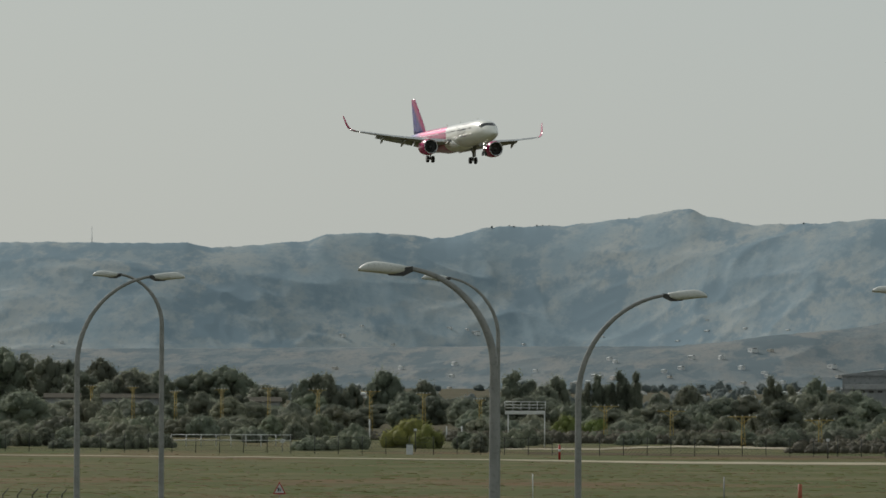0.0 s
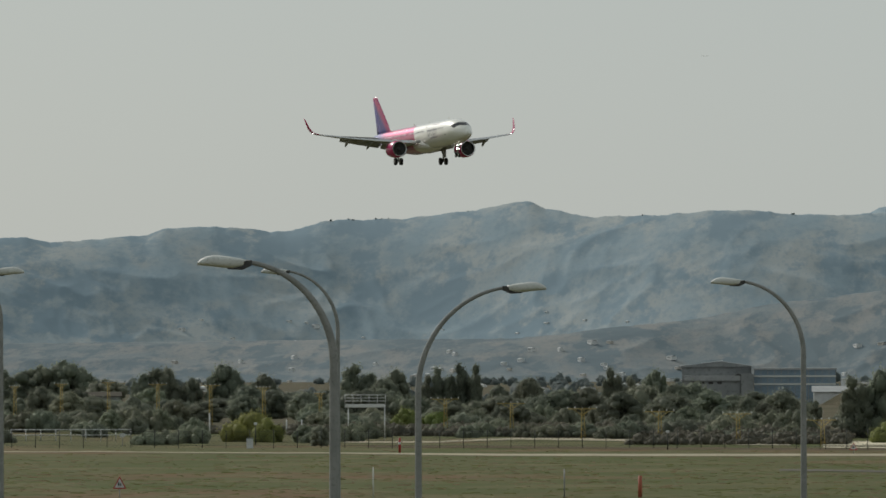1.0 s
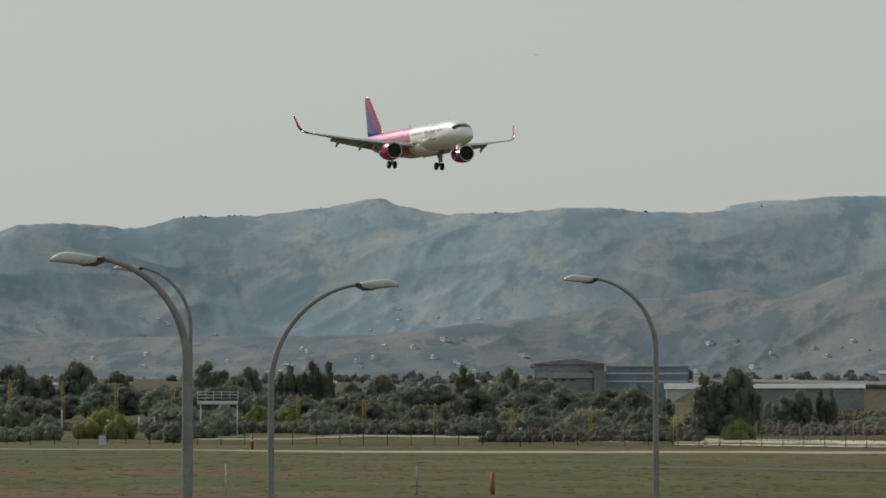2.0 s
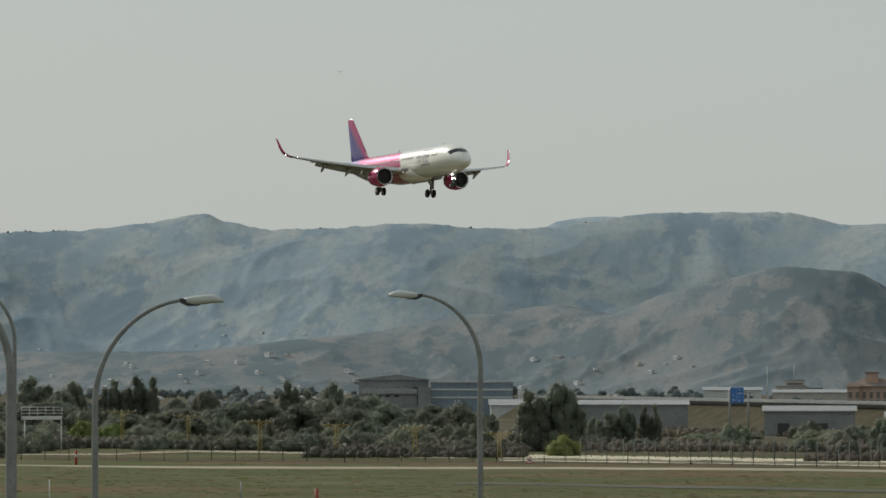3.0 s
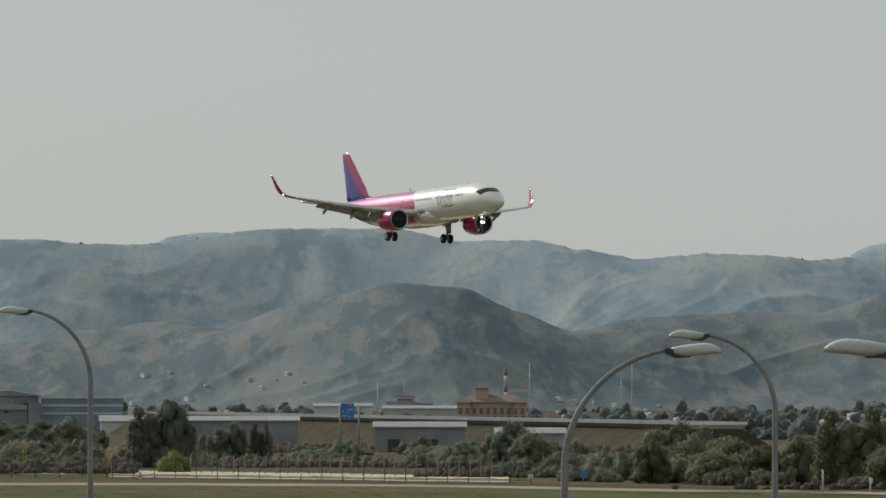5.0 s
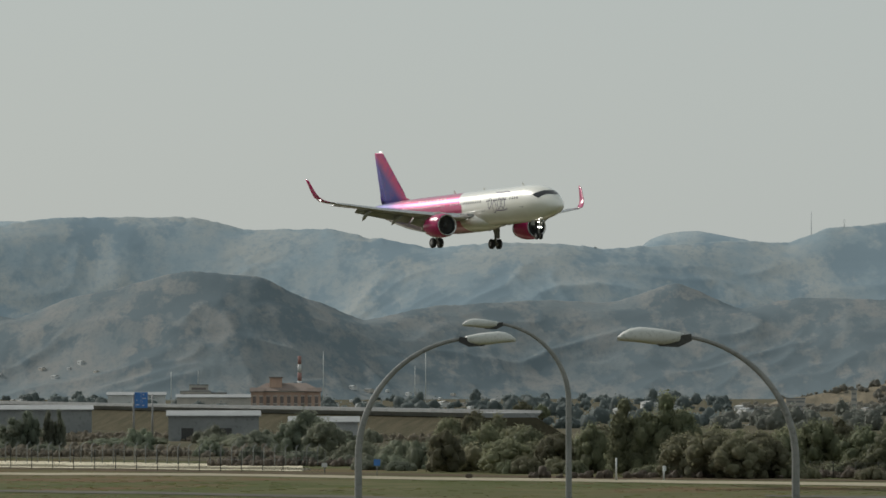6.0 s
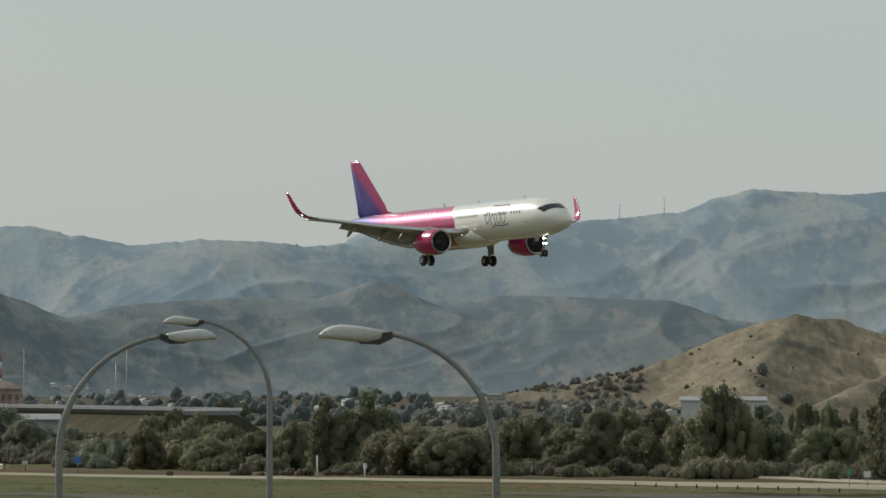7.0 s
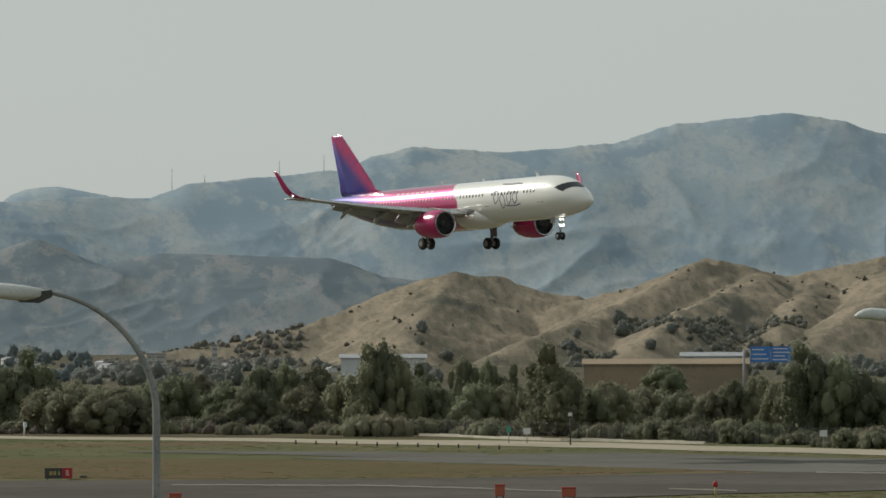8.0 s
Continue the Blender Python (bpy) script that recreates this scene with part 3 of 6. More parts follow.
def airliner():
    plane = new("airliner")
    tagged(plane, "twin-engine airliner in white, magenta and blue, gear down, landing", "airplane")
    # hull
    bm = bmesh.new()
    stations = []
    for a, c in zip(HULL, HULL[1:]):
        n = 1 if c[0] - a[0] < 3.2 else 6
        stations += [a[0] + (c[0] - a[0]) * k / n for k in range(n)]
    stations.append(HULL[-1][0])
    rings(bm, [[hull_point(s, k * 7.5) for k in range(48)] for s in stations])
    hull = part("fuselage", bm, M_HULL, plane, "white nose, magenta middle and violet tail")
    # belly fairing
    bm = bmesh.new()
    loops = []
    for s, w, h, zc in ((14.6, 0.5, 0.2, -1.75), (15.4, 1.5, 0.7, -1.55), (16.6, 2.05, 1.15, -1.35), (19.0, 2.2, 1.3, -1.25), (24.0, 2.2, 1.3, -1.25), (26.5, 1.8, 0.95, -1.35), (28.5, 0.8, 0.4, -1.7), (29.3, 0.2, 0.1, -1.9)):
        loops.append([Vector((AXIS - s, w * math.cos(k * math.tau / 32), zc + h * math.sin(k * math.tau / 32))) for k in range(32)])
    rings(bm, loops)
    part("belly_fairing", bm, M_HULL, plane)
    # windscreen
    bm = bmesh.new()

    def pane(f, g):
        d = 34 + 112 * f
        side = abs(f - 0.5) * 2
        low, high = 1.36 + 1.2 * side ** 1.6, 2.3 + 1.4 * side ** 2.0
        return low + (high - low) * g, d - 14 * side ** 2 * (1 if f < 0.5 else -1) * (1 - 0.5 * g)
    hull_patch(bm, 0, 0, 0, 0, 18, 4, 0.02, pane)
    part("windscreen", bm, M_GLASS, hull, "dark six-pane windscreen")
    # cabin windows
    bm = bmesh.new()
    ring = [bm.verts.new((0.115 * math.cos(k * math.tau / 10), 0, 0.165 * math.sin(k * math.tau / 10))) for k in range(10)]
    front = [bm.verts.new((v.co.x * 0.85, -0.02, v.co.z * 0.85)) for v in ring]
    bm.faces.new(front)
    for k in range(10):
        bm.faces.new((ring[k], ring[(k + 1) % 10], front[(k + 1) % 10], front[k]))
    one = part("cabin_window", bm, M_PORT, hull)
    data = one.data
    # rear windows take the pale colour that imitates their reflections
    pale = data.copy()
    pale.materials[0] = M_PORT_GLINT
    first = True
    for side in (1, -1):
        for k in range(52):
            s = 6.6 + k * 0.533
            if k in (4, 14, 15, 30, 31):
                continue
            p = hull_point(s, 17 if side > 0 else 163, 0.004)
            m = Matrix.Translation(p) @ pose(0, 0, 0, -17 * side, 0, 0 if side > 0 else 180)
            if first:
                one.matrix_basis, first = m, False
            else:
                shared("cabin_window", data if s < 19.2 else pale, hull, m)
    # doors outlined
    for s, ds in ((5.2, 0.82), (14.0, 0.76), (29.6, 0.76), (34.2, 0.82)):
        for sign in (0, 1):
            pts = [(s, -14), (s, 32), (s + ds * 0.1, 35), (s + ds * 0.9, 35), (s + ds, 32), (s + ds, -14), (s, -14)]
            bm = bmesh.new()
            stroke(bm, [(a, d if sign == 0 else 180 - d) for a, d in pts], 0.022)
            part("cabin_door", bm, M_PORT, hull, "thin dark door outline", False)
    # outlined lettering shapes on the white front
    for sign in (0, 1):
        bm = bmesh.new()
        for s0, w, d0, d1 in ((9.3, 0.75, -12, 20), (10.3, 0.7, -12, 22), (11.3, 0.8, -22, 14), (12.4, 0.8, -8, 26)):
            loop = []
            for k in range(13):
                a = k * math.tau / 12
                loop.append((s0 + w * (0.5 + 0.5 * math.cos(a) * (1 + 0.25 * math.sin(2 * a))), (d0 + d1) / 2 + (d1 - d0) / 2 * math.sin(a) * (1 - 0.2 * math.cos(3 * a))))
            stroke(bm, [(a, d if sign == 0 else 180 - d) for a, d in loop], 0.05)
        stroke(bm, [(a, d if sign == 0 else 180 - d) for a, d in ((8.8, -14), (9.6, -18), (11.2, -16))], 0.05)
        stroke(bm, [(a, d if sign == 0 else 180 - d) for a, d in ((9.0, 42), (9.8, 46), (10.6, 44), (12.4, 47))], 0.08)
        part("painted_outline", bm, M_INK, hull, "dark outlined shapes painted on the hull", False)
        for k in range(8):
            bm = bmesh.new()
            s0 = 24.0 + k * 0.85
            hull_patch(bm, s0, s0 + 0.55, (40 if sign == 0 else 140), (46 if sign == 0 else 134), 1, 1, 0.012)
            part("painted_bar", bm, M_HEAD, hull, "pale painted bar", False)
    # wings
    for side in (-1, 1):
        bm = bmesh.new()
        rings(bm, [section(s, side * y, z, c, th, tw) for y, s, c, z, th, tw in WING])
        wing = part("wing", bm, M_WING, plane, "grey swept wing with lowered flaps")
        bm = bmesh.new()
        rings(bm, [section(s, side * y, z, c, 0.10, 0, lean) for y, s, c, z, lean in SHARK])
        part("sharklet", bm, M_ROSE, wing, "magenta upturned wing tip")
        for y0, y1 in ((2.1, 6.2), (6.45, 12.6)):
            bm = bmesh.new()
            loops = []
            for k in range(5):
                y = y0 + (y1 - y0) * k / 4
                _, s, c, z, _, tw = wing_at(y)
                fc = 0.30 * c
                te = s + c
                loops.append([Vector((AXIS - (te - 0.10 * c) - (cx * math.cos(radians(32)) + cz * math.sin(radians(32))) * fc, side * y,
                                      z - 0.05 - c * 0.5 * math.sin(radians(tw)) * 0.6 + (cz * math.cos(radians(32)) - cx * math.sin(radians(32))) * fc)) for cx, cz in FOIL])
            rings(bm, loops)
            part("flap", bm, M_WING, wing, "lowered grey flap")
        bm = bmesh.new()
        loops = []
        for k in range(9):
            y = 2.6 + (15.8 - 2.6) * k / 8
            _, s, c, z, _, tw = wing_at(y)
            zz = z + 0.5 * c * math.sin(radians(tw))
            loops.append([Vector((AXIS - s + dx * c, side * y, zz + dz * c)) for dx, dz in ((0.055, -0.055), (0.07, -0.045), (0.04, 0.005), (-0.05, 0.05), (-0.05, 0.042), (0.02, -0.01), (0.045, -0.045))])
        rings(bm, loops)
        part("slat", bm, M_LIP, wing, "bare metal leading edge slat")
        for y in (4.4, 8.2, 11.6):
            _, s, c, z, _, _ = wing_at(y)
            bm = bmesh.new()
            tube(bm, [(AXIS - s - c * 0.45, side * y, z - 0.18), (AXIS - s - c * 0.62, side * y, z - 0.36), (AXIS - s - c * 0.92, side * y, z - 0.55), (AXIS - s - c * 1.12, side * y, z - 0.95), (AXIS - s - c * 1.22, side * y, z - 1.2)],
                 [0.05, 0.20, 0.24, 0.18, 0.03], 10)
            part("flap_fairing", bm, M_WING, wing, "pale canoe-shaped flap track fairing")
        bm = bmesh.new()
        bmesh.ops.create_uvsphere(bm, u_segments=10, v_segments=6, radius=0.10, matrix=Matrix.Translation((AXIS - 25.2, side * 16.9, 1.05)))
        part("tip_light", bm, M_NAV, wing, "small bright wing tip light")
        bm = bmesh.new()
        bmesh.ops.create_uvsphere(bm, u_segments=10, v_segments=6, radius=0.14, matrix=Matrix.Translation((AXIS - 16.9, side * 2.6, -1.15)))
        part("root_light", bm, M_NAV, wing, "bright landing light in the wing root")
        # tailplane
        bm = bmesh.new()
        rings(bm, [section(s, side * y, z, c, 0.09) for y, s, c, z in ((0.3, 38.2, 4.0, 1.0), (1.1, 38.8, 3.55, 1.08), (6.1, 42.1, 1.45, 1.62), (6.22, 42.5, 1.0, 1.63))])
        part("tailplane", bm, M_WING, plane, "pale grey tailplane")
        engine(plane, side)
        gear_leg(plane, side)
    # fin
    bm = bmesh.new()
    loops = []
    for s, z, c, th in ((33.6, 1.75, 8.6, 0.012), (36.2, 2.25, 6.4, 0.07), (37.0, 3.1, 5.7, 0.09), (41.9, 7.75, 2.1, 0.09), (42.25, 7.95, 1.65, 0.07)):
        loops.append([Vector((AXIS - s - cx * c, (cz + (0.0 if abs(cz) < 1e-6 else (0.02 if cz < 0 else -0.0))) * th / 0.138 * c * 0.9, z)) for cx, cz in FOIL])
    rings(bm, loops)
    part("fin", bm, M_FIN, plane, "blue fin with magenta leading edge and tip")
    bm = bmesh.new()
    bmesh.ops.create_uvsphere(bm, u_segments=8, v_segments=6, radius=0.06, matrix=Matrix.Translation((AXIS - 42.7, 0, 8.0)))
    part("fin_light", bm, M_NAV, plane, "tiny light on the fin tip")
    # nose gear
    bm = bmesh.new()
    s = 5.07
    tube(bm, [(AXIS - s + 0.1, 0, -1.6), (AXIS - s, 0, -2.8), (AXIS - s - 0.05, 0, -3.75)], [0.13, 0.11, 0.09], 12)
    tube(bm, [(AXIS - s + 0.9, 0, -1.8), (AXIS - s, 0, -2.9)], [0.06, 0.06], 8)
    tube(bm, [(AXIS - s - 0.05, -0.32, -3.75), (AXIS - s - 0.05, 0.32, -3.75)], [0.06, 0.06], 8)
    leg = part("nose_gear_leg", bm, M_STRUT, plane, "grey nose gear leg")
    for dy in (-0.25, 0.25):
        wheel(leg, (AXIS - s - 0.05, dy, -3.75), 0.38, 0.22)
        bm = bmesh.new()
        box(bm, (AXIS - s - 0.9, dy * 2.0 - 0.02, -2.5), (AXIS - s - 0.1, dy * 2.0 + 0.02, -1.85), 0.01)
        part("nose_gear_door", bm, M_WING, leg, "pale nose gear door")
    for zz, rr in ((-2.2, 0.06), (-2.75, 0.08)):
        for dy in (-0.17, 0.17):
            bm = bmesh.new()
            bmesh.ops.create_uvsphere(bm, u_segments=12, v_segments=8, radius=rr, matrix=Matrix.Translation((AXIS - s + 0.22, dy, zz)))
            part("landing_light", bm, M_BEAM, leg, "lit landing light")
    # aerials
    for s, h in ((8.5, 0.35), (17.5, 0.3), (24.5, 0.4)):
        bm = bmesh.new()
        rings(bm, [[hull_point(s, 90) + Vector((dx - 0.5 * z, dy, z)) for dx, dy in ((0.2, 0), (0, 0.02), (-0.2, 0), (0, -0.02))] for z in (-0.05, h)])
        part("blade_aerial", bm, M_HEAD, hull, "small white blade aerial", False)
    return plane


plane = airliner()


# ---------------------------------------------------------------- trees and bushes
def spot(u, v):
    """The ground at pan offset u and v below eye level (both in thousandths x 11), and its distance."""
    r = EYE * LENS / v
    return polar(bearing(u), r), r


BALL = bmesh.new()
bmesh.ops.create_icosphere(BALL, subdivisions=2, radius=1.0)
BALL.verts.index_update()
BALL_V, BALL_F = [v.co.copy() for v in BALL.verts], [tuple(v.index for v in f.verts) for f in BALL.faces]
BALL.free()


def leaf_crown(lobes, count, size, rnd):
    """Dense lobes of inner foliage under a ragged coat of small bent leaf sprays."""
    verts, faces = [], []
    total = sum(l[3] * l[3] for l in lobes)
    for cx, cy, cz, rad, tall in lobes:
        at = Vector((cx, cy, cz))
        i = len(verts)
        for d in BALL_V:
            k = 0.74 * rad * (1 + 0.55 * noise.noise(d * 1.6 + at))
            verts.append(Vector((cx + d.x * k, cy + d.y * k, max(0.0, cz + d.z * k * tall))))
        faces += [tuple(i + j for j in f) for f in BALL_F]
    for n, (cx, cy, cz, rad, tall) in enumerate(lobes):
        at = Vector((cx, cy, cz))
        for _ in range(int(count * rad * rad / total)):
            d = Vector((rnd.gauss(0, 1), rnd.gauss(0, 1), rnd.gauss(0, 1))).normalized()
            k = rad * (0.74 + 0.40 * rnd.random() ** 1.4) * (1 + 0.55 * noise.noise(d * 1.6 + at) + 0.22 * noise.noise(d * 5.0 + at))
            p = Vector((cx + d.x * k, cy + d.y * k, cz + d.z * k * tall))
            if p.z < 0.02 or any(m != n and (p.x - l[0]) ** 2 + (p.y - l[1]) ** 2 + ((p.z - l[2]) / l[4]) ** 2 < (0.62 * l[3]) ** 2 for m, l in enumerate(lobes)):
                continue
            nn = (d + 0.42 * Vector((rnd.uniform(-1, 1), rnd.uniform(-1, 1), rnd.uniform(-1, 1)))).normalized()
            t = nn.orthogonal().normalized()
            t = (Matrix.Rotation(rnd.uniform(0, math.tau), 3, nn) @ t) * size * rnd.uniform(0.6, 1.5)
            w = nn.cross(t) * rnd.uniform(0.4, 0.8)
            i = len(verts)
            verts += [p - t, p + w + nn * size * 0.3, p + t, p - w + nn * size * 0.2]
            faces += [(i, i + 1, i + 2), (i, i + 2, i + 3)]
    me = bpy.data.meshes.new("crown")
    me.from_pydata(verts, [], faces)
    me.polygons.foreach_set("use_smooth", [True] * len(me.polygons))
    return me


def tree_thing(name, label, category, lobes, trunk, count, size, material, seed, group):
    rnd = random.Random(seed)
    base = new(name)
    tagged(base, label, category, group)
    if trunk:
        bm = bmesh.new()
        tube(bm, [(0, 0, -0.3), (0.05, 0.03, trunk * 0.5), (0.1, -0.05, trunk), (0.0, 0.1, trunk * 1.5)], [0.30, 0.22, 0.17, 0.05], 8)
        for l in lobes[:6]:
            mid = Vector((l[0] * 0.5, l[1] * 0.5, (trunk * 0.8 + l[2]) * 0.5))
            tube(bm, [(0.05, 0, trunk * 0.75), mid, (l[0], l[1], l[2])], [0.12, 0.08, 0.03], 6)
        part("trunk", bm, M_BARK, base)
    me = leaf_crown(lobes, count, size, rnd)
    me.materials.append(material)
    crown = new("crown", me)
    crown.parent = base
    return base


def broad_lobes(rnd, n, half, z0, rad, peak):
    """An uneven rounded crown, widest at peak."""
    out = []
    for k in range(n):
        f = (k + rnd.random()) / n
        r = rad * rnd.uniform(0.7, 1.2)
        z = z0 + r * 0.7 + (10.0 - z0 - r * 1.6) * f
        spread = max(0.2, half * math.sqrt(max(0.0, 1 - (abs(f - peak) / max(peak, 1 - peak)) ** 2)) - r * 0.55)
        a = k * 2.4 + rnd.uniform(-0.6, 0.6)
        q = spread * rnd.uniform(0.7, 1.05)
        out.append((q * math.cos(a), q * math.sin(a), z, r, rnd.uniform(0.8, 1.2)))
    for k in range(3):
        out.append((rnd.uniform(-0.25, 0.25) * half, rnd.uniform(-0.25, 0.25) * half, z0 + (10 - z0) * (0.3 + 0.2 * k), rad * 1.3, 1.0))
    return out


def plume_lobes(rnd, n, half, z0, rad, peak):
    """Several upright plumes of different height out of one foot, as a eucalypt carries them."""
    out = []
    for j in range(4):
        a = j * 1.7 + rnd.uniform(-0.4, 0.4)
        q = half * (0.15 if j == 0 else rnd.uniform(0.4, 0.72))
        high = 10.0 if j == 0 else rnd.uniform(6.2, 9.3)
        for k in range(5):
            f = (k + 0.5) / 5
            r = rad * (1.3 - 0.5 * f) * rnd.uniform(0.8, 1.2)
            out.append((q * math.cos(a) * (0.7 + 0.4 * f) + rnd.uniform(-0.35, 0.35), q * math.sin(a) * (0.7 + 0.4 * f) + rnd.uniform(-0.35, 0.35),
                        z0 + r * 0.7 + (high - z0 - r * 1.9) * f, r, rnd.uniform(0.9, 1.25)))
    return out


def mound_lobes(rnd, n, half, z0, rad, peak):
    """A low thicket bush: overlapping mounds that rest on the ground."""
    out = []
    for k in range(n):
        q = half * math.sqrt((k + 0.3) / n) * 0.8
        a = k * 2.4 + rnd.uniform(-0.4, 0.4)
        r = rad * rnd.uniform(0.65, 1.1)
        lift = (9.6 - r * 1.0) * (1 - (q / half) ** 2) * rnd.uniform(0.55, 1.0)
        out.append((q * math.cos(a), q * math.sin(a), max(r * 0.4, lift), r, rnd.uniform(0.9, 1.3)))
        if lift > r * 1.6 and k % 2:
            out.append((q * math.cos(a) * 1.1, q * math.sin(a) * 1.1, lift * 0.45, r * 1.3, 1.1))
    return out


PROTO = {}
SORTS = {
    "broad": ("broadleaf_tree", "dark green broadleaf tree with an uneven crown", "tree", M_LEAF, broad_lobes, 22, 5.2, 0.0, 1.8, 0.45, 2.6, 4600, 0.21),
    "tall": ("tall_tree", "tall dark green tree with ragged plumes", "tree", M_LEAF, plume_lobes, 20, 3.4, 0.3, 1.3, 0.5, 3.0, 4600, 0.19),
    "far": ("far_tree", "dark tree in a distant grove", "tree", M_LEAF_HAZE, broad_lobes, 18, 5.4, 0.0, 1.8, 0.45, 2.0, 2400, 0.22),
    "pine": ("umbrella_pine", "dark pine with a flat crown on a bare trunk", "tree", M_LEAF, broad_lobes, 10, 4.2, 5.6, 1.5, 0.5, 6.5, 1800, 0.20),
    "bush": ("olive_bush", "grey-green bush at the airfield edge", "bush", M_BUSH, mound_lobes, 20, 9.5, 0.0, 2.9, 0.15, 0, 3000, 0.29),
    "dark": ("dark_bush", "dark green bush at the airfield edge", "bush", M_LEAF, mound_lobes, 20, 9.5, 0.0, 2.9, 0.15, 0, 3000, 0.29),
    "round": ("olive_bush", "tall rounded olive-green bush at the airfield edge", "bush", M_BUSH, broad_lobes, 22, 5.4, 0.0, 1.8, 0.4, 0, 4200, 0.22),
    "lime": ("bright_bush", "bright green willow bush behind the fence", "bush", M_LIME, mound_lobes, 16, 7.0, 0.0, 2.7, 0.2, 0, 3600, 0.22),
}
# western copies stand farther off and take the haze-tinted leaf colours
for kind, extra in (("broad", M_LEAF_HAZE), ("tall", M_LEAF_HAZE), ("dark", M_LEAF_HAZE), ("bush", M_BUSH_HAZE), ("round", M_BUSH_HAZE)):
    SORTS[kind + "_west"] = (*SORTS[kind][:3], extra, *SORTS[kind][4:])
for kind, (name, label, cat, mat_, shape, n, half, z0, rad, peak, trunk, count, size) in SORTS.items():
    PROTO[kind] = []
    for v_ in range(3):
        seed_ = 31 * v_ + 7 * len(kind) + ord(kind[0])
        lobes = shape(random.Random(seed_), n, half, z0, rad, peak)
        top_ = max(l[2] + 0.96 * l[3] * l[4] for l in lobes)
        wide_ = 0.5 * (max(l[0] + 0.96 * l[3] for l in lobes) - min(l[0] - 0.96 * l[3] for l in lobes))
        PROTO[kind].append([tree_thing(name, label, cat, lobes, trunk, count, size, mat_, seed_ + 1, cat + "s along the airfield"), wide_, False, top_])



def plant(kind, u, top, base, half, pick):
    """One tree: pan offset, its top and foot below eye level, half its width."""
    p, r = spot(u, base)
    p.z = -0.3
    high = EYE - top * r / LENS
    wide = half * r / LENS
    if high > 1.3 * wide and kind in ("bush", "dark"):
        kind = "round" if kind == "bush" else "broad"
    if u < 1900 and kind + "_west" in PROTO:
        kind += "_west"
    slot = PROTO[kind][pick % 3]
    sxy, sz = wide / slot[1], (high + 0.3) / slot[3]
    m = Matrix.Translation(p) @ pose(0, 0, 0, 0, 0, (pick * 90 + pick % 7 * 5) % 360) @ Matrix.Diagonal((sxy, sxy, sz, 1))
    if not slot[2]:
        slot[0].matrix_basis, slot[2] = m, True
    else:
        copy_thing(slot[0], m).matrix_basis = m


WEST = [("far", -775, -26, 78, 50), ("far", -735, -16, 78, 45), ("far", -695, -9, 80, 36), ("far", -662, -4, 80, 30), ("far", -603, -9, 80, 32), ("far", -640, 14, 82, 40), ("far", -545, 10, 82, 44), ("far", -500, 14, 80, 36),
        ("far", -425, 14, 84, 34), ("far", -379, 5, 84, 44), ("far", -350, 24, 84, 30), ("far", -455, 24, 84, 40), ("far", -860, -20, 78, 60), ("far", -310, 40, 86, 40),
        ("broad", -741, 52, 128, 50), ("broad", -552, 16, 100, 42), ("broad", -510, 30, 100, 32), ("broad", -590, 34, 100, 30), ("broad", -425, 52, 112, 30), ("broad", -359, 57, 112, 30), ("dark", -667, 94, 138, 55), ("bush", -589, 83, 120, 36),
        ("bush", -557, 108, 146, 50), ("bush", -494, 96, 126, 42), ("bush", -264, 88, 126, 52), ("bush", -356, 95, 122, 44), ("bush", -187, 77, 126, 30), ("bush", -420, 98, 126, 44), ("broad", -202, 16, 108, 30), ("tall", -225, 20, 108, 24), ("broad", -244, 28, 108, 26),
        ("broad", -158, 37, 108, 24), ("broad", -100, 13, 108, 34), ("tall", -84, 26, 108, 22), ("broad", -32, 28, 108, 32), ("broad", -60, 52, 110, 34), ("broad", -14, 58, 112, 34), ("broad", 42, 62, 114, 36), ("broad", 75, 60, 112, 30), ("lime", -60, 98, 152, 46), ("lime", -24, 106, 153, 34)]
MIDDLE = [("tall", 128, 14, 108, 26), ("broad", 158, 28, 108, 26), ("broad", 203, 20, 108, 28), ("broad", 182, 40, 110, 30), ("tall", 258, 34, 108, 16), ("tall", 280, 20, 108, 18), ("tall", 316, 13, 108, 16), ("tall", 343, 14, 108, 19), ("broad", 385, 50, 114, 26), ("broad", 437, 38, 112, 28),
          ("broad", 412, 84, 128, 36), ("broad", 464, 68, 122, 44), ("broad", 500, 60, 122, 40), ("broad", 540, 54, 122, 46), ("tall", 583, 22, 112, 19), ("tall", 615, 38, 112, 15), ("broad", 662, 22, 112, 29), ("broad", 600, 62, 124, 44), ("broad", 640, 52, 122, 40), ("broad", 700, 48, 120, 42),
          ("lime", 224, 90, 134, 32), ("lime", 272, 96, 134, 26), ("dark", 327, 98, 134, 42), ("dark", 160, 98, 132, 40), ("broad", 68, 124, 160, 20), ("dark", 100, 92, 130, 40), ("bush", 534, 120, 146, 46), ("bush", 470, 122, 146, 36)]
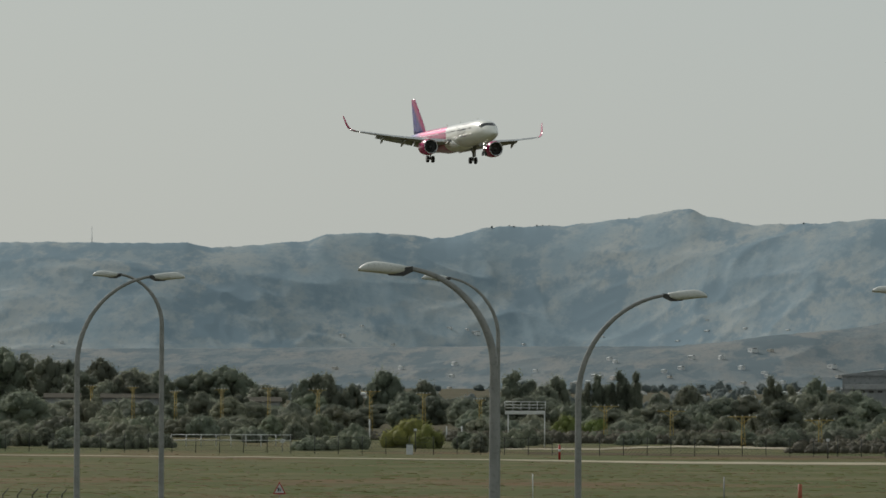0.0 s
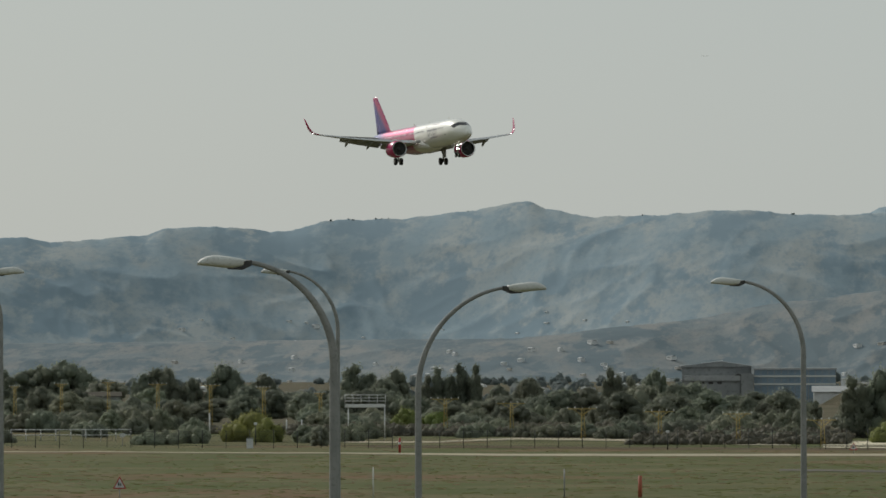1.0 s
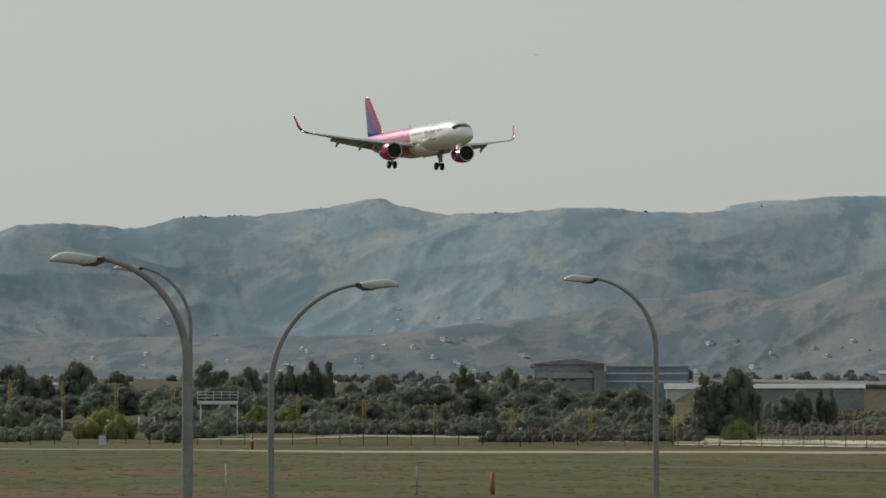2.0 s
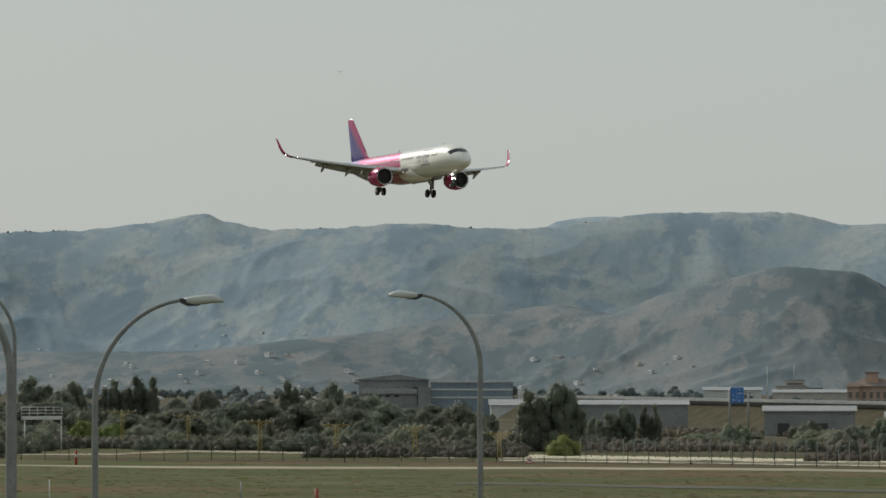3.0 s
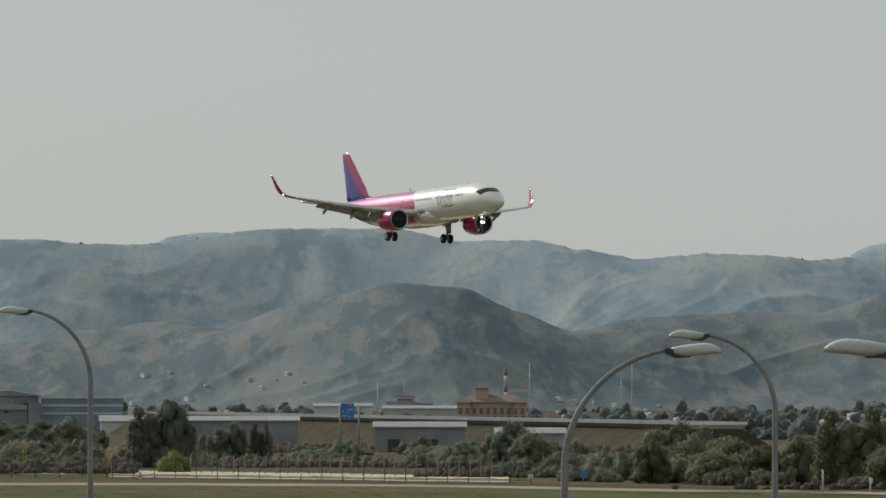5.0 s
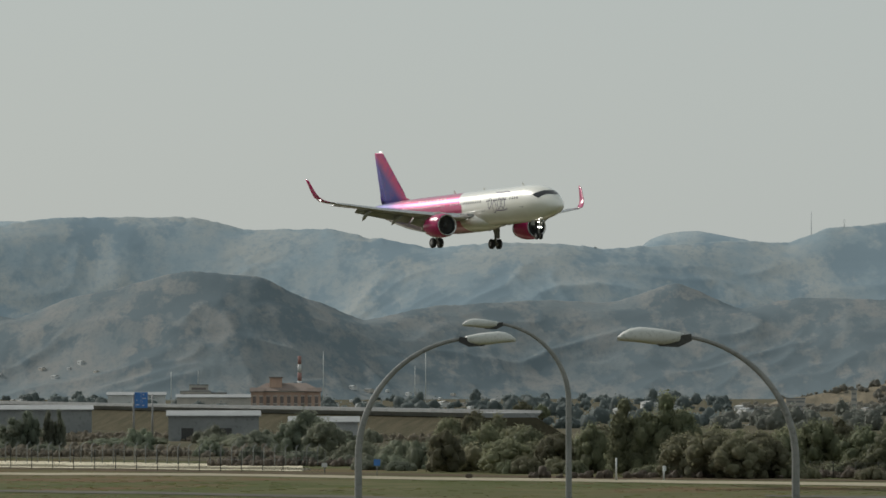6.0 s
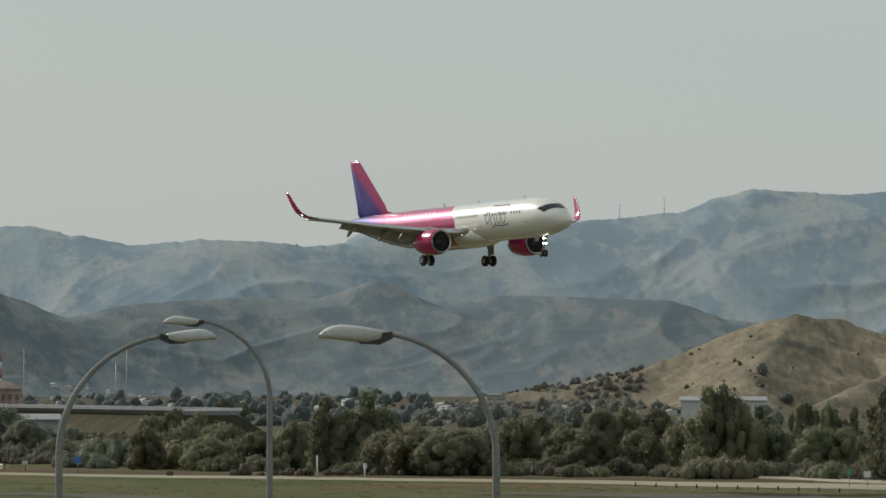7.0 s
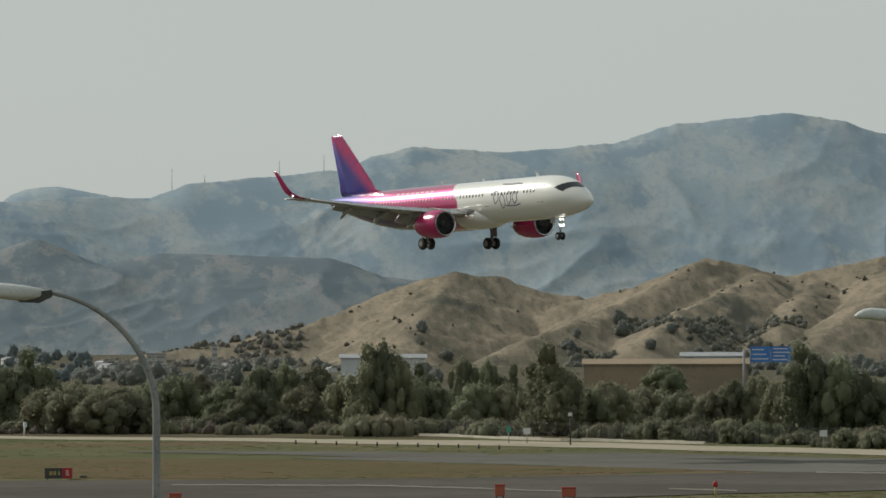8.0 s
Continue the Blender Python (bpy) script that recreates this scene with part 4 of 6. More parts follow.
CENTRE = [("broad", 730, 46, 120, 50), ("broad", 758, 60, 122, 40), ("broad", 690, 70, 126, 50), ("dark", 700, 112, 146, 44), ("broad", 825, 72, 124, 26), ("broad", 883, 64, 122, 34), ("broad", 855, 84, 128, 32), ("bush", 800, 100, 144, 46), ("bush", 905, 96, 142, 36), ("dark", 944, 80, 120, 14),
          ("tall", 1011, 37, 148, 28), ("broad", 1064, 24, 148, 36), ("tall", 1080, 40, 148, 28), ("tall", 1040, 70, 148, 24), ("tall", 1151, 78, 140, 20), ("broad", 1178, 64, 140, 24), ("broad", 1123, 84, 138, 14), ("tall", 1215, 66, 140, 11), ("tall", 1233, 63, 140, 11), ("lime", 1072, 116, 156, 38),
          ("dark", 1442, 98, 118, 26), ("dark", 1483, 98, 118, 24), ("dark", 1592, 98, 122, 26), ("bush", 1380, 108, 126, 50), ("bush", 1517, 107, 128, 50), ("bush", 1560, 110, 130, 46), ("bush", 1320, 114, 130, 46), ("broad", 1672, 62, 158, 46), ("broad", 1645, 80, 158, 38), ("broad", 1702, 84, 160, 40), ("dark", 1782, 96, 124, 26),
          ("dark", 1740, 100, 140, 30), ("bush", 1760, 118, 164, 46), ("bush", 1830, 116, 168, 50)]
EAST = [("pine", 2051, 48, 108, 18), ("pine", 2086, 54, 108, 15), ("broad", 1920, 78, 160, 34), ("broad", 1966, 64, 160, 36), ("broad", 2006, 72, 160, 32), ("broad", 2044, 92, 164, 42), ("bush", 1948, 122, 174, 60), ("bush", 2092, 112, 176, 50), ("bush", 1880, 116, 170, 44), ("dark", 2030, 128, 176, 50),
        ("broad", 2174, 88, 178, 36), ("tall", 2232, 44, 182, 36), ("tall", 2312, 32, 182, 40), ("broad", 2270, 66, 182, 46), ("broad", 2330, 62, 182, 40), ("bush", 2335, 106, 185, 50), ("bush", 2387, 98, 186, 58), ("bush", 2470, 102, 186, 56), ("bush", 2430, 112, 187, 50), ("broad", 2515, 104, 182, 36),
        ("broad", 2573, 82, 180, 46), ("broad", 2612, 78, 178, 36), ("broad", 2658, 92, 182, 48), ("broad", 2721, 66, 178, 40), ("broad", 2764, 58, 178, 38), ("broad", 2818, 64, 178, 40), ("broad", 2700, 104, 184, 44), ("broad", 2790, 100, 184, 48), ("broad", 2860, 84, 182, 40)]
FAR_EAST = [("tall", 2905, 24, 186, 36), ("broad", 2932, 18, 186, 42), ("broad", 2960, 44, 186, 40), ("tall", 3001, 60, 182, 28), ("broad", 2980, 76, 184, 44), ("broad", 3030, 94, 184, 36), ("broad", 3078, 50, 180, 32), ("broad", 3122, 52, 178, 28), ("tall", 3165, 60, 178, 20), ("broad", 3100, 96, 186, 44), ("broad", 3150, 96, 186, 36),
            ("tall", 3236, 22, 192, 44), ("broad", 3245, 66, 192, 48), ("broad", 3205, 84, 190, 34), ("broad", 3335, 94, 188, 48), ("broad", 3300, 104, 190, 40), ("broad", 3434, 64, 126, 46), ("bush", 3395, 104, 186, 50), ("bush", 3460, 112, 190, 50), ("broad", 3519, 112, 194, 40), ("broad", 3556, 90, 194, 26), ("broad", 3600, 82, 194, 32),
            ("tall", 3677, 22, 204, 40), ("broad", 3696, 44, 204, 46), ("broad", 3738, 52, 204, 52), ("broad", 3780, 76, 204, 50), ("broad", 3640, 92, 200, 44), ("broad", 3830, 90, 204, 50), ("broad", 3900, 80, 206, 55), ("broad", 3970, 84, 208, 55), ("bush", 2900, 150, 192, 46), ("bush", 2945, 146, 192, 42), ("bush", 3420, 154, 202, 44), ("bush", 3476, 150, 202, 40),
            ("bush", 3120, 158, 194, 40), ("dark", 3749, 178, 214, 26), ("bush", 3807, 172, 214, 38), ("bush", 3870, 176, 216, 40), ("dark", 3600, 160, 204, 44), ("dark", 3540, 158, 202, 40)]
for n_, row_ in enumerate(WEST + MIDDLE + CENTRE + EAST + FAR_EAST):
    plant(*row_, n_)

# lower trees close the gaps behind the taller ones
rnd = random.Random(17)
u_, n_ = -980.0, 0
while u_ < 3980:
    u_ += rnd.uniform(30, 52)
    n_ += 1
    if 930 < u_ < 1880:
        continue
    low_ = u_ < 1000
    back_ = rnd.uniform(108, 120) if low_ else rnd.uniform(168, 178) + max(0.0, u_ - 3200) * 0.028
    plant(rnd.choice(("broad", "dark", "bush")), u_, back_ - (rnd.uniform(34, 56) if low_ else rnd.uniform(52, 84)), back_, rnd.uniform(34, 52), n_)

# the thicket between the trees and the fence
FOOT = [(-1100, 157), (-700, 157), (-100, 158), (60, 156), (300, 146), (600, 150), (900, 158), (1100, 146), (1450, 152), (1600, 164), (1800, 174), (2000, 178), (2300, 187), (2800, 190), (3200, 196), (3500, 206), (3900, 217), (4200, 222)]
rnd = random.Random(5)
u_, n_ = -980.0, 0
while u_ < 3990:
    u_ += rnd.uniform(20, 36)
    n_ += 1
    if 940 < u_ < 1640 and rnd.random() < 0.75 or -125 < u_ < 30 or 180 < u_ < 300 and rnd.random() < 0.6:
        continue
    foot = knots(FOOT, u_) - rnd.uniform(0, 8)
    if not -490 < u_ < -260:
        plant("dark" if rnd.random() < 0.35 else "bush", u_, foot - rnd.uniform(18, 36), foot, rnd.uniform(22, 40), n_)
    back_ = foot - rnd.uniform(12, 24)
    plant("dark" if rnd.random() < 0.5 else "bush", u_ + rnd.uniform(-14, 14), back_ - rnd.uniform(24, 44), back_, rnd.uniform(26, 44), n_ + 1)

for slots in PROTO.values():
    for thing, _, used, _ in slots:
        if not used:
            for ob in (*thing.children_recursive, thing):
                bpy.data.objects.remove(ob)


# ---------------------------------------------------------------- roads and pavements
PAVED = []


def ribbon(name, label, material, edge, z=0.04, category="road", n=90):
    """A paved band; edge rows: pan offset, far and near edge below eye level."""
    bm = bmesh.new()
    PAVED.append(edge)
    u0, u1 = edge[0][0], edge[-1][0]
    prev = None
    for i in range(n + 1):
        u = u0 + (u1 - u0) * i / n
        rag = 1.0 * noise.fractal((u * 0.05, len(name), 1.0), 0.6, 2.0, 4)
        far, _ = spot(u, knots([(e[0], e[1]) for e in edge], u) + rag)
        near, _ = spot(u, knots([(e[0], e[2]) for e in edge], u) + rag * 0.7)
        pair = (bm.verts.new((far.x, far.y, z)), bm.verts.new((near.x, near.y, z)))
        if prev:
            bm.faces.new((prev[0], pair[0], pair[1], prev[1]))
        prev = pair
    return tagged(part(name, bm, material, None, label, False), category=category, kind="structure")


M_TAXI = plain("dark_asphalt", (0.098, 0.091, 0.077), (0.120, 0.111, 0.095), 0.05, 1.0, 0, 0.0)
M_LINE = plain("faded_line_paint", (0.21, 0.19, 0.14), (0.14, 0.13, 0.11), 0.6, 0.8)
M_WALL = plain("pale_concrete", (0.50, 0.46, 0.36), (0.42, 0.39, 0.31), 0.5, 0.9, 0, 0.2)
M_GREY = plain("grey_concrete", (0.22, 0.23, 0.23), (0.27, 0.28, 0.275), 0.15, 0.9, 0, 0.2)
M_WHITE = plain("white_paint", (0.52, 0.53, 0.52), (0.60, 0.61, 0.60), 0.4, 0.6, 0, 0.3)
M_CREAM = plain("cream_render", (0.42, 0.40, 0.36), (0.50, 0.47, 0.42), 0.3, 0.85, 0, 0.2)
M_ROOF = plain("grey_sheet_roof", (0.30, 0.31, 0.31), (0.36, 0.37, 0.37), 0.3, 0.8, 0, 0.1)
# chimney red with distance haze greyed into the colour
M_HAZE_RED = plain("hazed_red_paint", (0.36, 0.20, 0.18), (0.32, 0.19, 0.17), 1.0, 0.8)
# brick colour is lightened for haze
M_BRICK = plain("orange_brick", (0.50, 0.35, 0.27), (0.44, 0.31, 0.245), 0.5, 0.9, 0, 0.2)
# ridge mast grey, paled in the colour itself to suggest haze
M_PALE = plain("hazy_grey_paint", (0.50, 0.52, 0.52), (0.56, 0.58, 0.58), 0.5, 0.8)
# tile colour is desaturated for haze
M_TILE = plain("clay_roof_tiles", (0.24, 0.19, 0.16), (0.21, 0.175, 0.155), 0.6, 0.9, 0, 0.2)
M_BLUE = plain("blue_road_sign", (0.05, 0.17, 0.46), (0.06, 0.20, 0.50), 0.8, 0.5, 0, 0.4)
M_PANE = plain("blue_grey_glazing", (0.17, 0.24, 0.30), (0.21, 0.28, 0.33), 0.2, 0.25, 0, 0.5)
M_POST = plain("dark_fence_steel", (0.035, 0.04, 0.035), (0.05, 0.052, 0.05), 2.0, 0.7)
M_ORANGE = plain("orange_plastic", (0.40, 0.11, 0.06), (0.33, 0.10, 0.06), 2.0, 0.6)
M_RED = plain("red_paint", (0.40, 0.03, 0.03), (0.34, 0.03, 0.03), 2.0, 0.5)
M_YARD = plain("pale_sand", (0.62, 0.56, 0.42), (0.54, 0.49, 0.37), 0.06, 0.95, 0, 0.05)
M_DRYGRASS = plain("reddish_dry_grass", (0.135, 0.098, 0.055), (0.105, 0.092, 0.045), 0.05, 0.95, 0, 0.02, 0.2, 6.0)
M_FIELD = plain("dry_field_soil", (0.120, 0.106, 0.074), (0.090, 0.085, 0.056), 0.02, 0.95, 0, 0.02, 0.0, 6.0)
M_BARE = plain("bare_reddish_earth", (0.125, 0.095, 0.066), (0.10, 0.085, 0.055), 0.1, 0.95, 0, 0.02)
M_BANK = plain("rough_grass_bank", (0.070, 0.066, 0.044), (0.100, 0.088, 0.060), 0.25, 0.95, 0, 0.02, 0.2, 6.0)
M_SOIL = plain("tan_earth", (0.30, 0.235, 0.16), (0.25, 0.20, 0.14), 0.12, 0.95, 0, 0.1)

ribbon("road_perimeter", "pale gravel perimeter road along the fence", M_SAND,
       [(-1000, 165, 166.2), (-300, 169, 170.4), (0, 171.5, 173.2), (473, 175, 179), (1000, 176, 180), (1481, 178, 182), (2000, 186, 191), (2537, 193, 198), (3100, 200, 209), (3257, 203, 212), (3600, 212, 221), (3990, 222, 232)])
ribbon("path_gravel", "pale gravel path behind the fence", M_SAND, [(110, 153, 155), (260, 152, 155), (420, 147, 150), (560, 148, 152), (700, 154, 158), (900, 158, 161)], 0.05, "path")
ribbon("road_service", "grey asphalt service road through the grass", M_ASPHALT, [(880, 203, 206), (1344, 210, 214), (1700, 217, 221), (1904, 222, 229), (2010, 226, 250), (2060, 228, 262)], 0.05)
ribbon("road_runway_end", "thin grey asphalt strip at the runway end", M_ASPHALT, [(2480, 217, 219), (2700, 218, 223), (2950, 220, 230), (3120, 223, 238)], 0.05)
ribbon("taxiway", "dark asphalt taxiway", M_TAXI, [(1980, 240, 262), (2120, 262, 290), (2257, 269, 301), (2650, 269, 307), (3041, 267, 305), (3300, 262, 302), (3600, 258, 294), (3990, 254, 286)], 0.06, "taxiway")
ribbon("trim_taxi_line", "faded yellow taxiway line", M_LINE, [(2560, 277, 279), (2900, 279, 281), (3050, 283, 285), (3250, 290, 292)], 0.09, "marking")
ribbon("trim_runway_line", "faded white runway line", M_LINE, [(3700, 257, 259), (3850, 259, 261), (3990, 260, 262)], 0.09, "marking")
ribbon("trim_taxi_dash", "faded yellow taxiway dash", M_LINE, [(3440, 286, 288), (3520, 288, 290), (3560, 290, 292)], 0.09, "marking")
ribbon("field_brown", "brown dry field and bare soil behind the fence", M_FIELD, [(-1000, 42, 128), (900, 42, 122), (1100, 42, 150), (1700, 42, 160), (2300, 42, 175), (3100, 42, 181), (3990, 42, 206)], 0.02, "field")
ribbon("yard_sand", "pale sandy yard behind the fence", M_YARD, [(958, 153, 165), (1300, 158, 169), (1500, 161, 172), (1662, 165, 174)], 0.05, "yard")
ribbon("verge_dry", "reddish dry grass between taxiway and runway", M_DRYGRASS, [(2060, 236, 256), (2257, 230, 264), (2700, 232, 266), (3000, 240, 265), (3300, 246, 258), (3480, 250, 254)], 0.02, "verge")
ribbon("verge_bare", "bare reddish earth strip along the fence", M_BARE, [(150, 160, 163), (700, 164, 168), (1100, 166, 170), (1700, 176, 180), (2300, 185, 189), (2900, 190, 194), (3100, 191, 195)], 0.03, "verge")


# ---------------------------------------------------------------- small builders
def stand(u, r, z=0.0):
    """A place facing the terrace: x across to the right, y away from it."""
    b = bearing(u)
    return Matrix.Translation(polar(b, r, z)) @ pose(0, 0, 0, 0, 0, 90 - b)


def thing(name, label, category, m, group=""):
    ob = new(name)
    ob.matrix_basis = m
    return tagged(ob, label, category, group)


def block(name, parent, material, lo, hi, bevel=0.0, label=""):
    bm = bmesh.new()
    box(bm, lo, hi, bevel)
    return part(name, bm, material, parent, label, False)


def rod(name, parent, material, a, b, ra, rb=None, label="", n=8):
    bm = bmesh.new()
    tube(bm, [a, b], [ra, rb if rb is not None else ra], n)
    return part(name, bm, material, parent, label)


def gable(name, parent, material, x0, x1, y0, y1, z, rise, over=0.3, label=""):
    bm = bmesh.new()
    ym = (y0 + y1) / 2
    rings(bm, [[(x, y0 - over, z), (x, y0 - over, z + 0.18), (x, ym, z + rise + 0.18), (x, y1 + over, z + 0.18), (x, y1 + over, z), (x, ym, z + rise)] for x in (x0 - over, x1 + over)])
    return part(name, bm, material, parent, label, False)


# ---------------------------------------------------------------- approach lights
def approach_mast(u, high, wide):
    b = bearing(u)
    r = LINE / math.sin(radians(b))
    mast = thing("approach_light_mast", "yellow lattice approach light mast with crossbar", "mast", stand(u, r) @ pose(0, 0, 0, 0, 0, -(90 - b) + 90), "approach light masts")
    w = 0.34
    feet = [(-w, -w), (w, -w), (0, w)]
    for x, y in feet:
        rod("leg", mast, M_YELLOW, (x, y, 0), (x * 0.6, y * 0.6, high), 0.05, 0.045)
    steps = max(4, int(high / 0.8))
    for i in range(steps):
        z0, z1 = high * i / steps, high * (i + 1) / steps
        for k in range(3):
            a, c = feet[k], feet[(k + 1) % 3]
            f0, f1 = 1 - 0.4 * i / steps, 1 - 0.4 * (i + 1) / steps
            if (i + k) % 2:
                a, c = c, a
            rod("brace", mast, M_YELLOW, (a[0] * f0, a[1] * f0, z0), (c[0] * f1, c[1] * f1, z1), 0.025, n=4)
    rod("crossbar", mast, M_YELLOW, (-wide, 0, high), (wide, 0, high), 0.055)
    for sx in (-1, 1):
        rod("strut", mast, M_YELLOW, (0, 0, high - 1.0), (sx * wide * 0.6, 0, high - 0.05), 0.045)
    for k in range(5):
        x = -wide + 2 * wide * k / 4
        bm = bmesh.new()
        tube(bm, [(x, 0, high), (x, 0, high + 0.12), (x - 0.02, 0, high + 0.3)], [0.04, 0.06, 0.11], 8)
        part("lamp", bm, M_HEAD, mast, "small grey lamp")


for u, high, wide in ((-619, 7.4, 1.2), (-546, 7.3, 1.2), (-471, 6.6, 1.0), (-389, 7.2, 1.3), (-306, 7.6, 1.3), (-219, 7.4, 1.7), (-126, 7.3, 1.8), (-32, 7.0, 1.2), (68, 6.2, 1.0),
                      (289, 5.6, 2.3), (406, 5.1, 2.3), (532, 4.5, 2.3), (668, 4.3, 2.3), (806, 4.2, 2.2), (955, 3.6, 2.2)):
    approach_mast(u, high, wide)


# ---------------------------------------------------------------- fences
FENCE = [(-1000, 159), (-784, 160), (0, 164), (784, 166), (1000, 168), (1666, 176), (2000, 178), (2400, 184), (3000, 190), (3257, 199), (3600, 207), (3990, 219)]


def fence(name, label, u0, u1, step, high, post_r, wires, table, material, lift=0.0, crank=0.0, mesh_step=0.0):
    base = thing(name, label, "fence", Matrix.Identity(4))
    u, tops = u0, []
    while u <= u1:
        p, r = spot(u, knots(table, u))
        p.z = lift
        side = Vector((math.sin(radians(bearing(u))), math.cos(radians(bearing(u))), 0))
        if crank:
            pts = [p, p + Vector((0, 0, high)), p + Vector((0, 0, high + crank * 0.8)) + side * crank * 0.7]
            bm = bmesh.new()
            tube(bm, pts, [post_r, post_r, post_r * 0.7], 6)
            part("post", bm, material, base)
        else:
            rod("post", base, material, p, p + Vector((0, 0, high)), post_r, n=6)
        tops.append(p)
        u += step
    for k in range(wires):
        bm = bmesh.new()
        z = high * (k + 0.6) / wires
        tube(bm, [p + Vector((0, 0, z)) for p in tops], [0.016] * len(tops), 3)
        part("wire", bm, material, base)
    if mesh_step:
        verts, faces = [], []
        for a, c in zip(tops, tops[1:]):
            n = max(1, int((c - a).length / mesh_step))
            for i in range(n):
                for x0, x1 in ((i, i + high / (c - a).length * n), (i, i - high / (c - a).length * n)):
                    q0, q1 = a.lerp(c, x0 / n), a.lerp(c, x1 / n) + Vector((0, 0, high))
                    t = (c - a).normalized() * 0.012
                    j = len(verts)
                    verts += [q0 - t, q0 + t, q1 + t, q1 - t]
                    faces.append((j, j + 1, j + 2, j + 3))
        me = bpy.data.meshes.new("wire_mesh")
        me.from_pydata(verts, [], faces)
        me.materials.append(material)
        net = new("wire_mesh", me)
        net.parent = base
        tagged(net, "dark chain-link mesh", kind="stuff")


fence("perimeter_fence", "dark chain-link perimeter fence along the western brush", -980, 960, 42, 2.5, 0.05, 4, FENCE, M_POST, mesh_step=0.5)
fence("perimeter_fence", "dark chain-link fence in front of the pale wall", 962, 1720, 37, 2.7, 0.05, 4, FENCE, M_POST, mesh_step=0.5)
fence("perimeter_fence", "dark wire fence below the eastern trees", 2560, 3980, 40, 2.0, 0.05, 4, FENCE, M_POST, mesh_step=0.5)
fence("crank_fence", "pale concrete fence posts with cranked tops above the wall", 1100, 1690, 19, 2.3, 0.07, 2, [(e[0], e[1] - 7) for e in FENCE], M_GREY, 0.4, 0.55)
fence("near_fence", "dark steel fence posts with slanted tops", -800, -660, 26, 2.3, 0.05, 3, [(-1000, 290), (0, 290)], M_POST, 0.0, 0.6)


def low_wall(label, u0, u1, shift, high):
    base = thing("retaining_wall", label, "wall", Matrix.Identity(4))
    u = u0
    while u < u1:
        p0, _ = spot(u, knots(FENCE, u) + shift)
        p1, _ = spot(u + 36, knots(FENCE, u + 36) + shift)
        d = (p1 - p0).normalized()
        n = Vector((-d.y, d.x, 0)) * 0.2
        h = high + 0.05 * math.sin(u)
        bm = bmesh.new()
        a, c = p0 + d * 0.01, p1 - d * 0.01
        rings(bm, [[q - n, q + n, q + n * 0.8 + Vector((0, 0, h)), q - n * 0.8 + Vector((0, 0, h))] for q in (a, c)])
        part("wall_panel", bm, M_WALL, base, "", False)
        u += 36


low_wall("low pale concrete kerb wall in front of the sandy yard", 955.0, 1660, -4, 0.35)
low_wall("low pale concrete kerb below the eastern fence", 3000.0, 3480, 1.5, 0.3)


# ---------------------------------------------------------------- gantry, rails and markers by the fence
def gantry():
    r = 930.0
    g = thing("inspection_gantry", "white steel platform on legs with railings", "platform", stand(148, r))
    w, zd, zr = 3.0, 5.3, 6.7
    block("deck", g, M_WHITE, (-w, -0.8, zd - 0.5), (w, 0.8, zd), 0.03)
    for x, z0 in ((-2.5, 0), (2.9, 0)):
        for y in (-0.6, 0.6):
            rod("leg", g, M_WHITE, (x, y, z0), (x, y, zd - 0.3), 0.09)
    for y in (-0.75, 0.75):
        for z in (0.45, 0.9, 1.35):
            rod("rail", g, M_WHITE, (-w, y, zd + z), (w, y, zd + z), 0.04)
        for k in range(6):
            rod("baluster", g, M_WHITE, (-w + 2 * w * k / 5, y, zd), (-w + 2 * w * k / 5, y, zr), 0.04)


gantry()

rail = thing("guard_rail", "pale double guard rail among the bushes", "railing", stand(-372, 925))
for z in (0.9, 1.7):
    rod("rail", rail, M_WHITE, (-8.8, 0, z), (8.8, 0, z), 0.06)
for k in range(9):
    rod("post", rail, M_WHITE, (-8.8 + 2.2 * k, 0.1, 0), (-8.8 + 2.2 * k, 0.1, 1.75), 0.07)

M_STRIPE = plain("white_band", (0.6, 0.6, 0.58), (0.66, 0.66, 0.64), 2.0, 0.6)


def marker_post(u, v, high, width, material, label, band=True):
    p, r = spot(u, v)
    m = thing("marker_post", label, "marker", stand(u, r), "marker posts")
    rod("post", m, material, (0, 0, 0), (0, 0, high), width, width * 0.9, n=10)
    if band:
        rod("band", m, M_STRIPE, (0, 0, high * 0.55), (0, 0, high * 0.7), width * 1.05, n=10, label="white reflective band")


marker_post(209, 172, 1.9, 0.16, M_RED, "red and white marker post by the gravel road")
marker_post(634, 252, 1.9, 0.20, M_ORANGE, "orange marker post in the grass", False)
marker_post(162, 252, 2.7, 0.06, M_HEAD, "thin pale pole in the grass", False)
marker_post(500, 252, 2.5, 0.07, M_STRUT, "thin grey pole in the grass", False)
for u, v, h in ((9, 140, 2.4), (36, 140, 2.4), (-127, 146, 3.8), (2217, 190, 2.6), (2301, 190, 1.7)):
    marker_post(u, v, h, 0.12, M_WHITE, "white concrete post in front of the bushes", False)


def board(name, u, v, z0, w, h, face, label, category="sign", post=True, posts=M_STRUT):
    """A small sign on a post."""
    p, r = spot(u, v)
    s = thing(name, label, category, stand(u, r))
    if post:
        rod("post", s, posts, (0, 0.05, 0), (0, 0.05, z0 + h * 0.5), 0.05)
    block("panel", s, face, (-w / 2, -0.03, z0), (w / 2, 0.03, z0 + h), 0.01)
    return s


